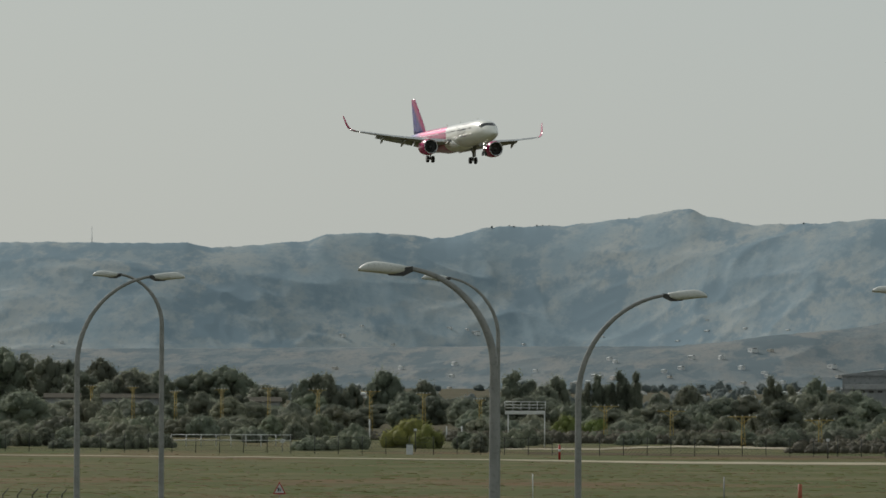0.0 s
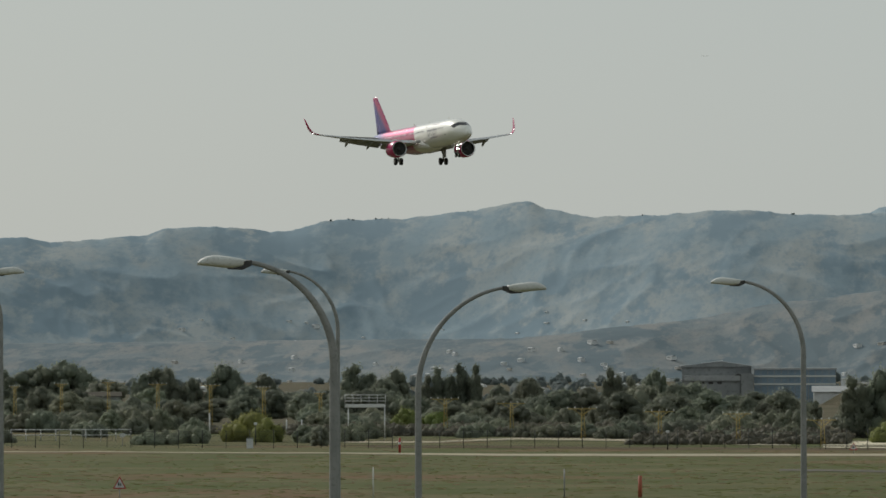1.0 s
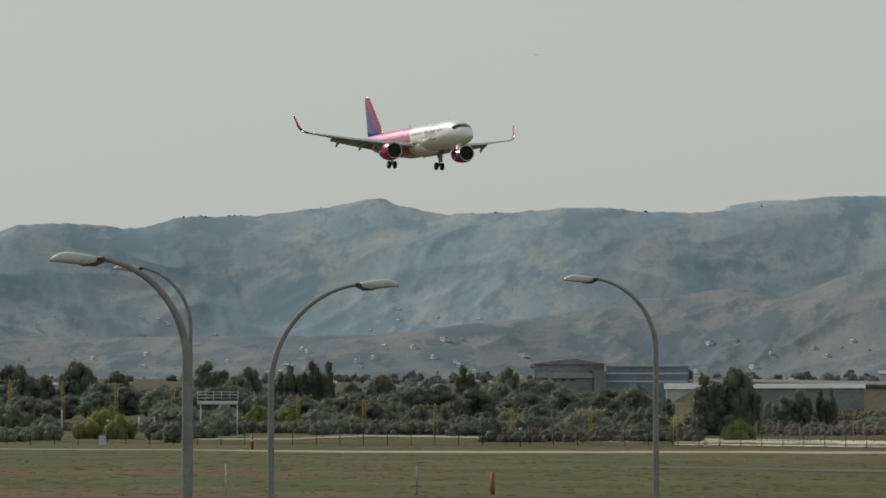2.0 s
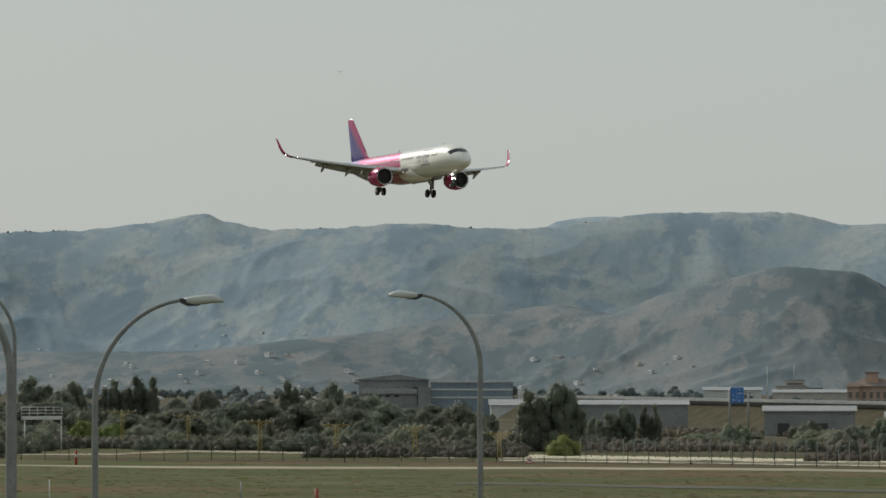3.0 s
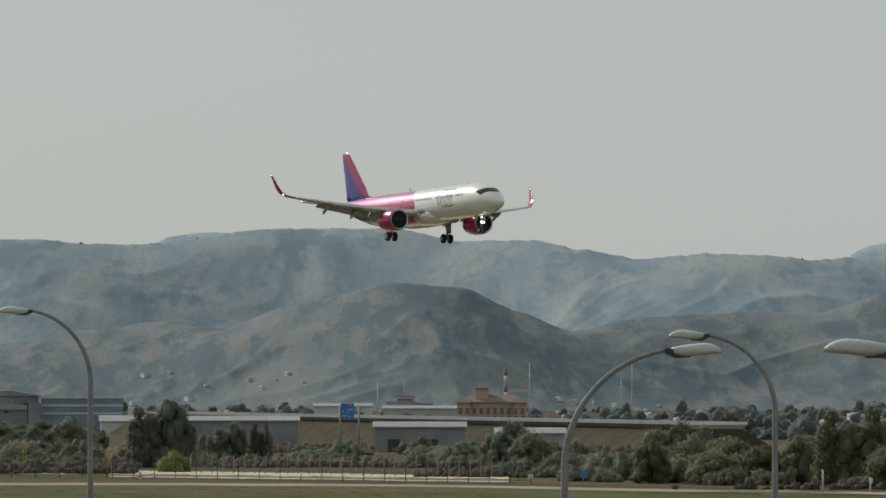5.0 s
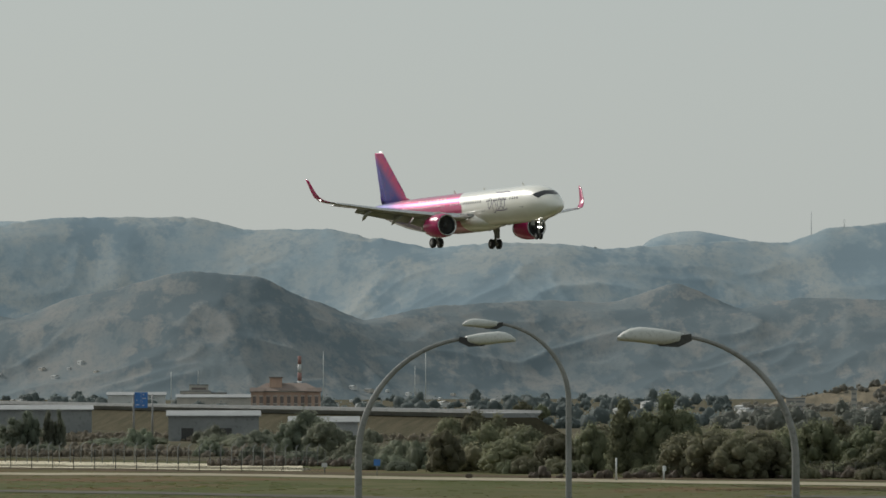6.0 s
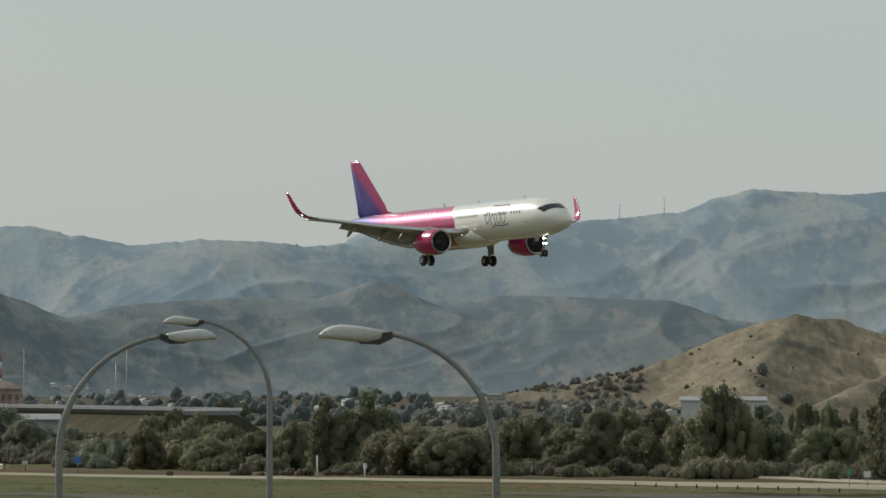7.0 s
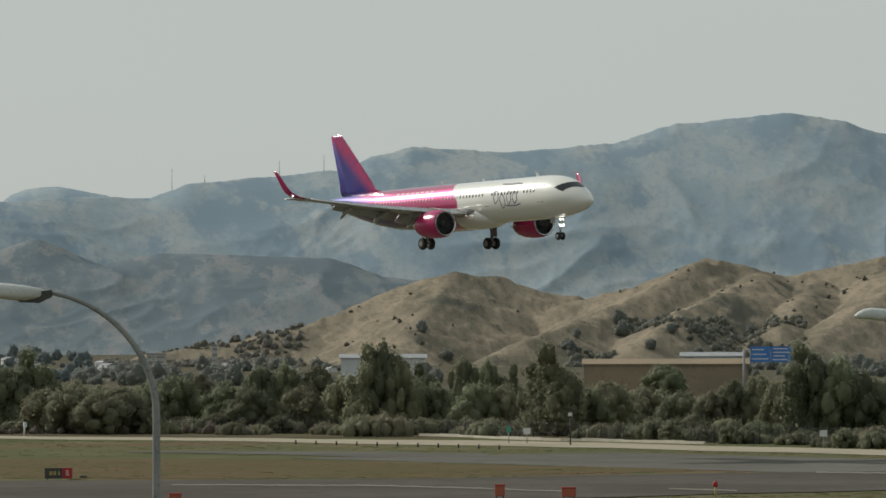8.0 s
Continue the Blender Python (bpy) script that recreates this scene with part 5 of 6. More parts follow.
board("small_sign", -281, 160, 1.3, 0.7, 0.5, M_WHITE, "small white sign on a post by the fence")
board("small_sign", 3189, 205, 1.0, 0.75, 0.65, M_WHITE, "small white sign on the fence")
board("small_sign", 3713, 214, 1.2, 0.8, 0.65, M_WHITE, "small white sign on the fence")
board("small_sign", 2302, 189, 1.0, 0.45, 0.6, M_WHITE, "small white sign on a post beside the road")
board("small_sign", 1701, 178, 0.8, 0.7, 0.5, M_WHITE, "small white sign on a post by the wall")
board("blue_board", 1794, 182, 1.2, 0.8, 0.8, M_BLUE, "small blue sign on a post")
board("green_board", 3157, 205, 1.2, 0.5, 0.7, plain("green_enamel", (0.06, 0.22, 0.16), (0.07, 0.25, 0.18), 2.0, 0.5), "small green sign on the fence")
cab = thing("utility_cabinet", "white utility cabinet beside the gravel road", "cabinet", stand(-56, EYE * LENS / 164))
block("body", cab, M_WHITE, (-0.45, -0.3, 0), (0.45, 0.3, 1.3), 0.03)
block("cap", cab, M_GREY, (-0.5, -0.35, 1.3), (0.5, 0.35, 1.42), 0.02)


def warning_triangle(u, r, z, size, label):
    s = thing("warning_sign", label, "sign", stand(u, r))
    rod("post", s, M_STRUT, (0, 0.06, 0), (0, 0.06, z + size * 0.4), 0.04)
    for name, k, y, mt in (("border", 1.0, 0.0, M_RED), ("face", 0.72, -0.025, M_WHITE)):
        bm = bmesh.new()
        c = z + size * 0.36
        tri = [(-size / 2 * k, z + size * 0.36 * (1 - k)), (size / 2 * k, z + size * 0.36 * (1 - k)), (0, c + size * 0.58 * k)]
        rings(bm, [[(x, yy, zz) for x, zz in tri] for yy in (y, y + 0.03)])
        part(name, bm, mt, s, "", False)
    block("symbol", s, M_DARK, (-size * 0.14, -0.035, z + size * 0.22), (-size * 0.01, -0.03, z + size * 0.5))
    block("symbol", s, M_DARK, (size * 0.03, -0.035, z + size * 0.22), (size * 0.12, -0.03, z + size * 0.42))


warning_triangle(-286, 540, 1.1, 1.15, "red-bordered white warning triangle on a post in the grass")
warning_triangle(1011, 790, 0.5, 1.0, "small warning triangle in front of the wall")


def pole_lamp(u, v, high, label):
    p, r = spot(u, v)
    s = thing("pole_light", label, "lamp", stand(u, r))
    rod("pole", s, M_POST, (0, 0, 0), (0, 0, high), 0.09, 0.06)
    block("head", s, M_WHITE, (-0.22, -0.2, high), (0.22, 0.2, high + 0.35), 0.06)


pole_lamp(3266, 208, 3.1, "dark pole with small white light beside the fence")
pole_lamp(-46, 158, 2.8, "dark pole with small white light beside the bushes")
# an unclear windsock-like white thing, built with the pole light's shape
pole_lamp(683, 168, 2.2, "dark pole with small white light beside the road")

# airfield signs and markers near the taxiway
p, r = spot(2361, 267)
sign = thing("taxiway_sign", "black and red airfield sign low in the grass", "sign", stand(2361, r))
block("black_panel", sign, M_DARK, (-1.15, -0.12, 0.12), (0.32, 0.12, 1.0), 0.03)
block("red_panel", sign, M_RED, (0.32, -0.12, 0.12), (1.15, 0.12, 1.0), 0.03)
for x0, x1 in ((-0.75, -0.5), (-0.42, -0.2), (-0.02, 0.1)):
    block("yellow_bar", sign, M_YELLOW, (x0, -0.135, 0.4), (x1, -0.123, 0.72))
for z in (0.38, 0.55, 0.72):
    block("white_bar", sign, M_STRIPE, (0.6, -0.135, z), (0.85, -0.123, z + 0.08))
for x in (-0.9, 0.9):
    rod("foot", sign, M_STRUT, (x, 0, 0), (x, 0, 0.15), 0.05)
p, r = spot(2405, 264)
ml = thing("ground_light", "small dark taxiway light box", "light", stand(2405, r))
block("box", ml, M_DARK, (-0.3, -0.2, 0.0), (0.3, 0.2, 0.22), 0.03)
for u, v, w, h in ((3141, 303, 0.36, 1.0), (3263, 304, 0.52, 0.82), (2567, 305, 0.45, 0.5)):
    p, r = spot(u, v)
    bx = thing("orange_box", "orange airfield equipment box on short legs", "equipment", stand(u, r), "orange boxes")
    block("body", bx, M_ORANGE, (-w, -0.3, 0.2), (w, 0.3, h), 0.05)
    block("lid", bx, M_RED, (-w - 0.04, -0.34, h), (w + 0.04, 0.34, h + 0.08), 0.02)
    for x in (-w * 0.7, w * 0.7):
        rod("leg", bx, M_DARK, (x, 0, 0), (x, 0, 0.25), 0.05)
p, r = spot(3522, 299)
rl = thing("red_light_post", "yellow post with a red obstruction light", "light", stand(3522, r))
rod("post", rl, M_YELLOW, (0, 0, 0), (0, 0, 0.75), 0.07)
bm = bmesh.new()
tube(bm, [(0, 0, 0.7), (0, 0, 0.8), (0, 0, 1.05), (0, 0, 1.16)], [0.12, 0.19, 0.19, 0.08], 12)
part("lamp", bm, M_RED, rl, "red lamp glass")
for k in range(11):
    u = 2780 + k * 36
    p, r = spot(u, 205 + k * 1.0)
    el = thing("edge_marker", "tiny dark edge marker stub in the grass", "marker", stand(u, r), "edge markers")
    rod("stub", el, M_DARK, (0, 0, 0), (0, 0, 0.45), 0.09)


# ---------------------------------------------------------------- buildings beyond the trees
def hangar():
    r = 1600.0
    h = thing("hangar", "grey hangar with blue-grey glazed front behind the trees", "building", stand(850, r))
    k = r / LENS

    def X(u):
        return (u - 850) * k

    def Z(v):
        return EYE - v * r / LENS
    block("hall", h, M_GREY, (X(708), 4, 0), (X(831), 34, Z(22)))
    bm = bmesh.new()
    rings(bm, [[(X(706), y, Z(22)), (X(706), y, Z(20)), (X(779), y, Z(12)), (X(833), y, Z(20)), (X(833), y, Z(22))] for y in (3.4, 34.4)])
    part("roof", bm, M_GREY, h, "low gabled grey roof", False)
    # sunlight on the left roof edge, laid on as a white strip
    bm = bmesh.new()
    rings(bm, [[(X(743), y, Z(15.6)), (X(743), y, Z(14.6)), (X(779), y, Z(10.4)), (X(779), y, Z(11.6))] for y in (3.2, 34.6)])
    part("roof_edge", bm, M_WHITE, h, "white strip imitating the sunlit roof edge", False)
    block("lean_to", h, M_GREY, (X(712), -4, 0), (X(812), 3.99, Z(46)))
    block("lean_to_roof", h, M_ROOF, (X(712), -4.6, Z(46)), (X(812), 3.98, Z(37)), 0.0, "pale flat roof edge")
    bm = bmesh.new()
    rings(bm, [[(X(802), y, Z(37)), (X(808), y, Z(33)), (X(815), y, Z(37))] for y in (-4.7, 3.9)])
    part("roof_vent", bm, M_DARK, h, "dark roof vent", False)
    block("office", h, M_GREY, (X(813), -5, 0), (X(835), 3, Z(34)))
    block("glass_block", h, M_PANE, (X(836), 0, 0), (X(980), 28, Z(27)), 0.0, "blue-grey glazed front")
    block("parapet", h, M_ROOF, (X(834), -0.4, Z(27)), (X(982), 28.4, Z(24)), 0.0, "pale roof edge")
    for z in (Z(40), Z(54)):
        block("band", h, M_HEAD, (X(836), -0.25, z), (X(980), -0.003, z + 0.45), 0.0, "pale floor band")
    for i in range(13):
        x = X(836) + (X(980) - X(836)) * i / 12
        block("mullion", h, M_STRUT, (x - 0.07, -0.2, 0), (x + 0.07, -0.004, Z(27)))
    for i in range(4):
        block("window", h, M_DARK, (X(725) + i * 2.2, -4.06, Z(52)), (X(725) + i * 2.2 + 1.2, -4.0, Z(48)))
    block("stair_block", h, M_WHITE, (X(989), -3, 0), (X(1008), 8, Z(42)), 0.0, "white stair block")
    block("annex", h, M_WHITE, (X(940), -22, 0), (X(1030), -6, Z(66)), 0.0, "white annex")
    gable("annex_roof", h, M_ROOF, X(940), X(1030), -22, -6, Z(66), 1.4, 0.5, "pale shallow roof")


hangar()


def raised_road():
    a, c = polar(bearing(1040), 1560, 0), polar(bearing(2030), 1140, 0)
    v = thing("raised_road", "long grey road with parapets on an earth embankment", "road", Matrix.Identity(4))
    d = (c - a).normalized()
    n = Vector((-d.y, d.x, 0))
    top = 5.2
    L = (c - a).length
    for i in range(20):
        p, q = a + d * (L * i / 20 + 0.02), a + d * (L * (i + 1) / 20 - 0.02)
        bm = bmesh.new()
        rings(bm, [[x - n * 5 + Vector((0, 0, top - 0.8)), x + n * 5 + Vector((0, 0, top - 0.8)), x + n * 6 + Vector((0, 0, top)), x - n * 6 + Vector((0, 0, top))] for x in (p, q)])
        part("deck_span", bm, M_GREY, v, "", False)
        for s in (-1, 1):
            bm = bmesh.new()
            rings(bm, [[x + n * (6 * s + o) + Vector((0, 0, z)) for o, z in ((-0.15, top), (0.15, top), (0.15, top + 0.5), (-0.15, top + 0.5))] for x in (p, q)])
            part("parapet", bm, M_GREY, v, "grey parapet", False)
        # bank added to close the dark gap under the viaduct deck
        bm = bmesh.new()
        rings(bm, [[x + n * y + Vector((0, 0, z)) for y, z in ((-13, -0.2), (-4.9, top - 0.81), (4.9, top - 0.81), (13, -0.2))] for x in (p, q)])
        part("embankment", bm, M_BANK, v, "brown earth bank added to fill the gap below the deck", False)


raised_road()


M_DIM = plain("dim_window_glass", (0.17, 0.14, 0.13), (0.20, 0.165, 0.15), 1.0, 0.4)


def palace():
    r = 1520.0
    k = r / LENS
    pal = thing("brick_palace", "orange brick house with hipped roof and square tower", "building", stand(1632, r))

    def X(u):
        return (u - 1632) * k

    def Z(v):
        return EYE - v * r / LENS
    block("wall", pal, M_BRICK, (X(1573), 0, 0), (X(1694), 12, Z(32)))
    bm = bmesh.new()
    x0, x1, z = X(1569), X(1698), Z(32)
    lo = [(x0, -0.6, z), (x1, -0.6, z), (x1, 12.6, z), (x0, 12.6, z)]
    hi = [(x0 + 4, 5.5, Z(18)), (x1 - 4, 5.5, Z(18)), (x1 - 4, 6.5, Z(18)), (x0 + 4, 6.5, Z(18))]
    rings(bm, [lo, hi])
    part("roof", bm, M_TILE, pal, "clay hipped roof", False)
    block("tower", pal, M_BRICK, (X(1604), 2, 0), (X(1626), 6, Z(9)))
    block("tower_cap", pal, M_TILE, (X(1602), 1.7, Z(9)), (X(1628), 6.3, Z(7)))
    for x0 in (1571, 1672):
        block("wing", pal, M_BRICK, (X(x0), -1.5, 0), (X(x0 + 22), 0, Z(34)))
        gable("wing_roof", pal, M_TILE, X(x0), X(x0 + 22), -1.6, 1.2, Z(34), 0.9)
    for row, v in ((0, 47), (1, 61)):
        for i in range(10):
            u = 1577 + i * 12.2
            y = -1.5 if (u < 1593 or u > 1672) else 0.0
            block("window", pal, M_DIM, (X(u) - 0.42, y - 0.06, Z(v) - 0.9), (X(u) + 0.42, y - 0.002, Z(v) + 0.7))
            block("lintel", pal, M_CREAM, (X(u) - 0.55, y - 0.1, Z(v) + 0.72), (X(u) + 0.55, y - 0.002, Z(v) + 0.95))
    block("cornice", pal, M_CREAM, (X(1572), -0.2, Z(34)), (X(1695), 0.0, Z(32) - 0.02))


palace()

ch = thing("striped_chimney", "tall red and white striped chimney", "chimney", stand(1657, 2200))
for i in range(6):
    z0, z1 = 1 + i * 2.9, 1 + (i + 1) * 2.9
    rod("band", ch, (M_HAZE_RED if i % 2 else M_WHITE), (0, 0, z0), (0, 0, z1), 0.85 - 0.04 * i, 0.85 - 0.04 * (i + 1), n=14)
rod("base", ch, M_GREY, (0, 0, 0), (0, 0, 1), 1.5, 1.2)
for u, hh in ((1699, 20), (1861, 15), (1880, 20), (1430, 13), (3150, 12)):
    mt = thing("far_mast", "thin grey mast in the town", "mast", stand(u, 2250))
    rod("pole", mt, M_HEAD, (0, 0, 0), (0, 0, hh), 0.16, 0.1)


def road_sign(u, r, w, z0, z1, post_u, post2, label):
    s = thing("road_sign", label, "sign", stand(u, r))
    k = r / LENS
    rod("post", s, M_STRUT, ((post_u - u) * k, 0.25, 0), ((post_u - u) * k, 0.25, z1 - 0.4), 0.22, 0.16)
    if post2:
        rod("post", s, M_STRUT, ((post2 - u) * k, 0.25, 0), ((post2 - u) * k, 0.25, z1 - 0.4), 0.22, 0.16)
    rod("arm", s, M_STRUT, ((post_u - u) * k, 0.25, z1 - 0.5), (w / 2, 0.25, z1 - 0.5), 0.12)
    third = w / 3
    for i in range(2):
        x0, x1 = ((-w / 2, -w / 2 + third * 1.45) if i == 0 else (-w / 2 + third * 1.5, w / 2))
        block("panel", s, M_BLUE, (x0, -0.06, z0), (x1, 0.06, z1), 0.02)
        rows = 3 if i == 0 else 4
        for j in range(rows):
            zz = z0 + (z1 - z0) * (j + 0.6) / (rows + 0.4)
            block("white_bar", s, M_STRIPE, (x0 + 0.25 + 0.1 * (j % 2), -0.075, zz), (x1 - 0.3 - 0.35 * ((j + i) % 3), -0.064, zz + 0.16))


road_sign(3621, 950, 6.2, 7.2, 9.6, 3573, None, "large blue overhead road sign with white bars")
road_sign(1377, 1200, 2.5, 5.8, 8.8, 1364, 1397, "blue road sign on two posts beside the raised road")

# long low sheds
for name, u0, u1, r, v_top, deep, wall, roof, label in (
        ("white_shed", 1425, 1585, 1150, 77, 10, M_GREY, M_ROOF, "long white shed below the raised road"),
        ("white_shed", 1640, 1760, 1090, 88, 10, M_ROOF, M_ROOF, "white shed beside the brick house"),
        ("white_shed", 1318, 1420, 1950, 40, 16, M_WHITE, M_ROOF, "white warehouse in the town"),
        ("white_shed", 1440, 1572, 1980, 44, 16, M_CREAM, M_ROOF, "cream warehouse in the town"),
        ("low_building", -700, -640, 1380, 66, 12, M_GREY, M_TAXI, "low grey building with pale flat roof"),
        ("low_building", -600, -500, 1380, 66, 12, M_GREY, M_TAXI, "low grey building with pale flat roof"),
        ("low_building", -345, -285, 1380, 72, 12, M_GREY, M_TAXI, "low grey building with pale flat roof"),
        ("tan_building", 3290, 3580, 1150, 66, 14, M_SOIL, M_SOIL, "long tan warehouse wall behind the trees"),
        ("white_shed", 3462, 3570, 1500, 52, 14, M_WHITE, M_ROOF, "white shed behind the tan warehouse"),
        ("white_shed", 2860, 3010, 1500, 54, 14, M_WHITE, M_ROOF, "white shed behind the tall trees"),
        ("grey_building", 2405, 2480, 1500, 100, 12, M_GREY, M_ROOF, "low grey building across the field"),
        ("grey_shed", 1000, 1290, 1300, 66, 14, M_GREY, M_ROOF, "long grey greenhouse roofs behind the trees")):
    k = r / LENS
    uc = (u0 + u1) / 2
    w = (u1 - u0) * k / 2
    h = EYE - v_top * k
    sh = thing(name, label, "building", stand(uc, r))
    block("wall", sh, wall, (-w, 0, 0), (w, deep, h))
    gable("roof", sh, roof, -w, w, 0, deep, h, 0.9, 0.4)
    for i in range(int(2 * w / 7) if name == "white_shed" and r < 1400 else 0):
        x = -w + 3.5 + 7 * i
        block("door", sh, M_DARK, (x - 1.1, -0.05, 0), (x + 1.1, -0.002, min(2.4, h * 0.75)))

for u, v, w, h in ((2525, 46, 8, 25), (2542, 46, 9, 27), (2637, 31, 5, 16), (2495, 64, 18, 14), (2700, 90, 12, 20)):
    r = 2050 if h > 20 else 1750
    k = r / LENS
    tb = thing("tower_block", "pale grey tower block in the valley", "building", stand(u, r))
    z = EYE - v * k
    block("wall", tb, M_CREAM, (-w * k, 0, 0), (w * k, 8, z))
    block("roof", tb, M_GREY, (-w * k - 0.2, -0.2, z), (w * k + 0.2, 8.2, z + 0.4))
    for i in range(3):
        block("window_band", tb, M_GREY, (-w * k * 0.8, -0.05, z - 1.2 - 1.6 * i), (w * k * 0.8, -0.003, z - 0.6 - 1.6 * i))

ob_ = thing("office_building", "pale stepped office building with a mast in the town", "building", stand(1472, 2050))
k_ = 2050 / LENS
for u0, u1, v0, y0 in ((1446, 1500, 33, 0), (1462, 1496, 22, 3), (1500, 1528, 36, 2)):
    block("wall", ob_, M_CREAM, ((u0 - 1472) * k_, y0, 0), ((u1 - 1472) * k_, 12, EYE - v0 * k_))
    block("roof", ob_, M_GREY, ((u0 - 1473) * k_, y0 - 0.2, EYE - v0 * k_), ((u1 - 1471) * k_, 12.2, EYE - (v0 - 1.6) * k_))
    block("window_band", ob_, M_DIM, ((u0 - 1468) * k_, y0 - 0.05, EYE - (v0 + 8) * k_), ((u1 - 1476) * k_, y0 - 0.003, EYE - (v0 + 4) * k_))
rod("mast", ob_, M_HEAD, (1.0, 6, EYE - 22 * k_), (1.0, 6, EYE + 5 * k_), 0.14, 0.08)

# skyline masts and the trees on the ridge
for u, hh in ((2562, 17), (2752, 12), (2831, 13), (-619, 12), (2620, 7)):
    rc, top = crest_of(FAR, bearing(u))
    sm = thing("ridge_mast", "thin lattice mast on the mountain ridge", "mast", stand(u, rc - 4, top - 1.5))
    rod("mast", sm, M_PALE, (0, 0, 0), (0, 0, hh), 0.26, 0.14, n=5)
    for z in (0.35, 0.6, 0.85):
        rod("arm", sm, M_PALE, (-1.0, 0, hh * z), (1.0, 0, hh * z), 0.08, n=4)


# ---------------------------------------------------------------- town on the lower slopes
def plain_height(b, r):
    return max(0.0, hill_height(MID, b, r), dry_height(b, r) if 31 < b < 41.6 else 0.0)


rnd = random.Random(11)
KINDS = []
for n_, (w, d, h, wall, roof, label) in enumerate(((9, 7, 3.6, M_WHITE, M_WHITE, "small white house on the far slope"), (13, 8, 3.6, M_CREAM, M_ROOF, "cream farmhouse with pale roof on the far slope"),
                                                   (16, 9, 4.5, M_WHITE, M_ROOF, "white flat shed in the valley"))):
    hs = thing("house", label, "house", Matrix.Identity(4), "houses of the valley")
    block("wall", hs, wall, (-w / 2, 0, -1.5), (w / 2, d, h))
    gable("roof", hs, roof, -w / 2, w / 2, 0, d, h, 0.9, 0.15)
    block("window", hs, M_GREY, (-w * 0.3, -0.05, h * 0.4), (w * 0.3, -0.003, h * 0.7))
    KINDS.append([hs, False])
count = 0
while count < 205:
    u = rnd.choice((rnd.uniform(-900, 3900), rnd.gauss(1550, 330), rnd.gauss(500, 350)))
    if not -950 < u < 3950:
        continue
    b = bearing(u)
    r = rnd.uniform(1750, 2980) if u < 2300 else rnd.uniform(1650, 2600)
    r = rnd.uniform(2930, 3040) if u < 2300 and rnd.random() < 0.4 else r
    if u > 2850 and r > 1800:
        continue
    z = plain_height(b, r)
    if z > (20 if u < 1300 else 7 if u < 2300 else 1) or 1340 < u < 1450:
        continue
    slot = KINDS[rnd.choice((0, 0, 1, 2))]
    s = rnd.uniform(0.35, 0.62) * (0.8 if r < 2300 else 0.55)
    m = Matrix.Translation(polar(b, r, z)) @ pose(0, 0, 0, 0, 0, 90 - b - 62 + rnd.uniform(-14, 14)) @ Matrix.Scale(s, 4)
    if slot[1]:
        copy_thing(slot[0], m).matrix_basis = m
    else:
        slot[0].matrix_basis, slot[1] = m, True
    count += 1


made = 0
while made < 90:                                   # white specks of villages on the mountain foot
    u = rnd.choice((rnd.uniform(-900, 3000), rnd.gauss(500, 350), rnd.gauss(1900, 300), rnd.gauss(1050, 120)))
    b = bearing(u)
    rc, top = crest_of(FAR, b)
    r = rc - FAR["depth"] * rnd.uniform(0.62, 0.97)
    z = hill_height(FAR, b, r)
    if not -900 < u < 3000 or z < 9:
        continue
    made += 1
    s = rnd.uniform(0.22, 0.42)
    m = Matrix.Translation(polar(b, r, z - 2.6 * s)) @ pose(0, 0, 0, 0, 0, 90 - b - 64 + rnd.uniform(-10, 10)) @ Matrix.Scale(s, 4)
    copy_thing(KINDS[rnd.choice((0, 2))][0], m).matrix_basis = m


def far_woods(name, label, count, r0, r1, u0, u1, z_most, size, material, seed, hill, sprays=22, leaf=0.2, patch=0.006):
    """Clumped trees too far to count, each a handful of leaf sprays."""
    rnd = random.Random(seed)
    verts, faces = [], []
    made = 0
    for _ in range(count * 12):
        if made >= count:
            break
        u, r = rnd.uniform(u0, u1), rnd.uniform(r0, r1)
        b = bearing(u)
        p = polar(b, r)
        if count > 10 and noise.noise(p * patch + Vector((seed, 0, 0))) < 0.08:
            continue
        p.z = hill(b, r)
        if p.z > z_most:
            continue
        made += 1
        rad, tall = size * rnd.uniform(0.45, 1.4), rnd.uniform(0.6, 1.3)
        i = len(verts)
        for d in BALL_V:
            k = 0.82 * rad * (1 + 0.6 * noise.noise(d * 1.7 + p))
            verts.append(p + Vector((d.x * k, d.y * k, d.z * k * tall + rad * tall * 0.6)))
        faces += [tuple(i + j for j in f) for f in BALL_F]
        for _ in range(sprays):
            d = Vector((rnd.gauss(0, 1), rnd.gauss(0, 1), rnd.gauss(0, 1))).normalized()
            d *= rad * rnd.uniform(0.8, 1.06) * (1 + 0.6 * noise.noise(d * 1.7 + p))
            q = p + Vector((d.x, d.y, d.z * tall + rad * tall * 0.6))
            n = (d.normalized() + 0.45 * Vector((rnd.gauss(0, 1), rnd.gauss(0, 1), rnd.gauss(0, 1)))).normalized()
            t = n.orthogonal().normalized() * rad * leaf
            w = n.cross(t) * 0.8
            i = len(verts)
            verts += [q - t, q + w, q + t, q - w]
            faces.append((i, i + 1, i + 2, i + 3))
    me = bpy.data.meshes.new(name)
    me.from_pydata(verts, [], faces)
    me.polygons.foreach_set("use_smooth", [True] * len(me.polygons))
    me.materials.append(material)
    tagged(new(name, me), label, "trees", kind="stuff")


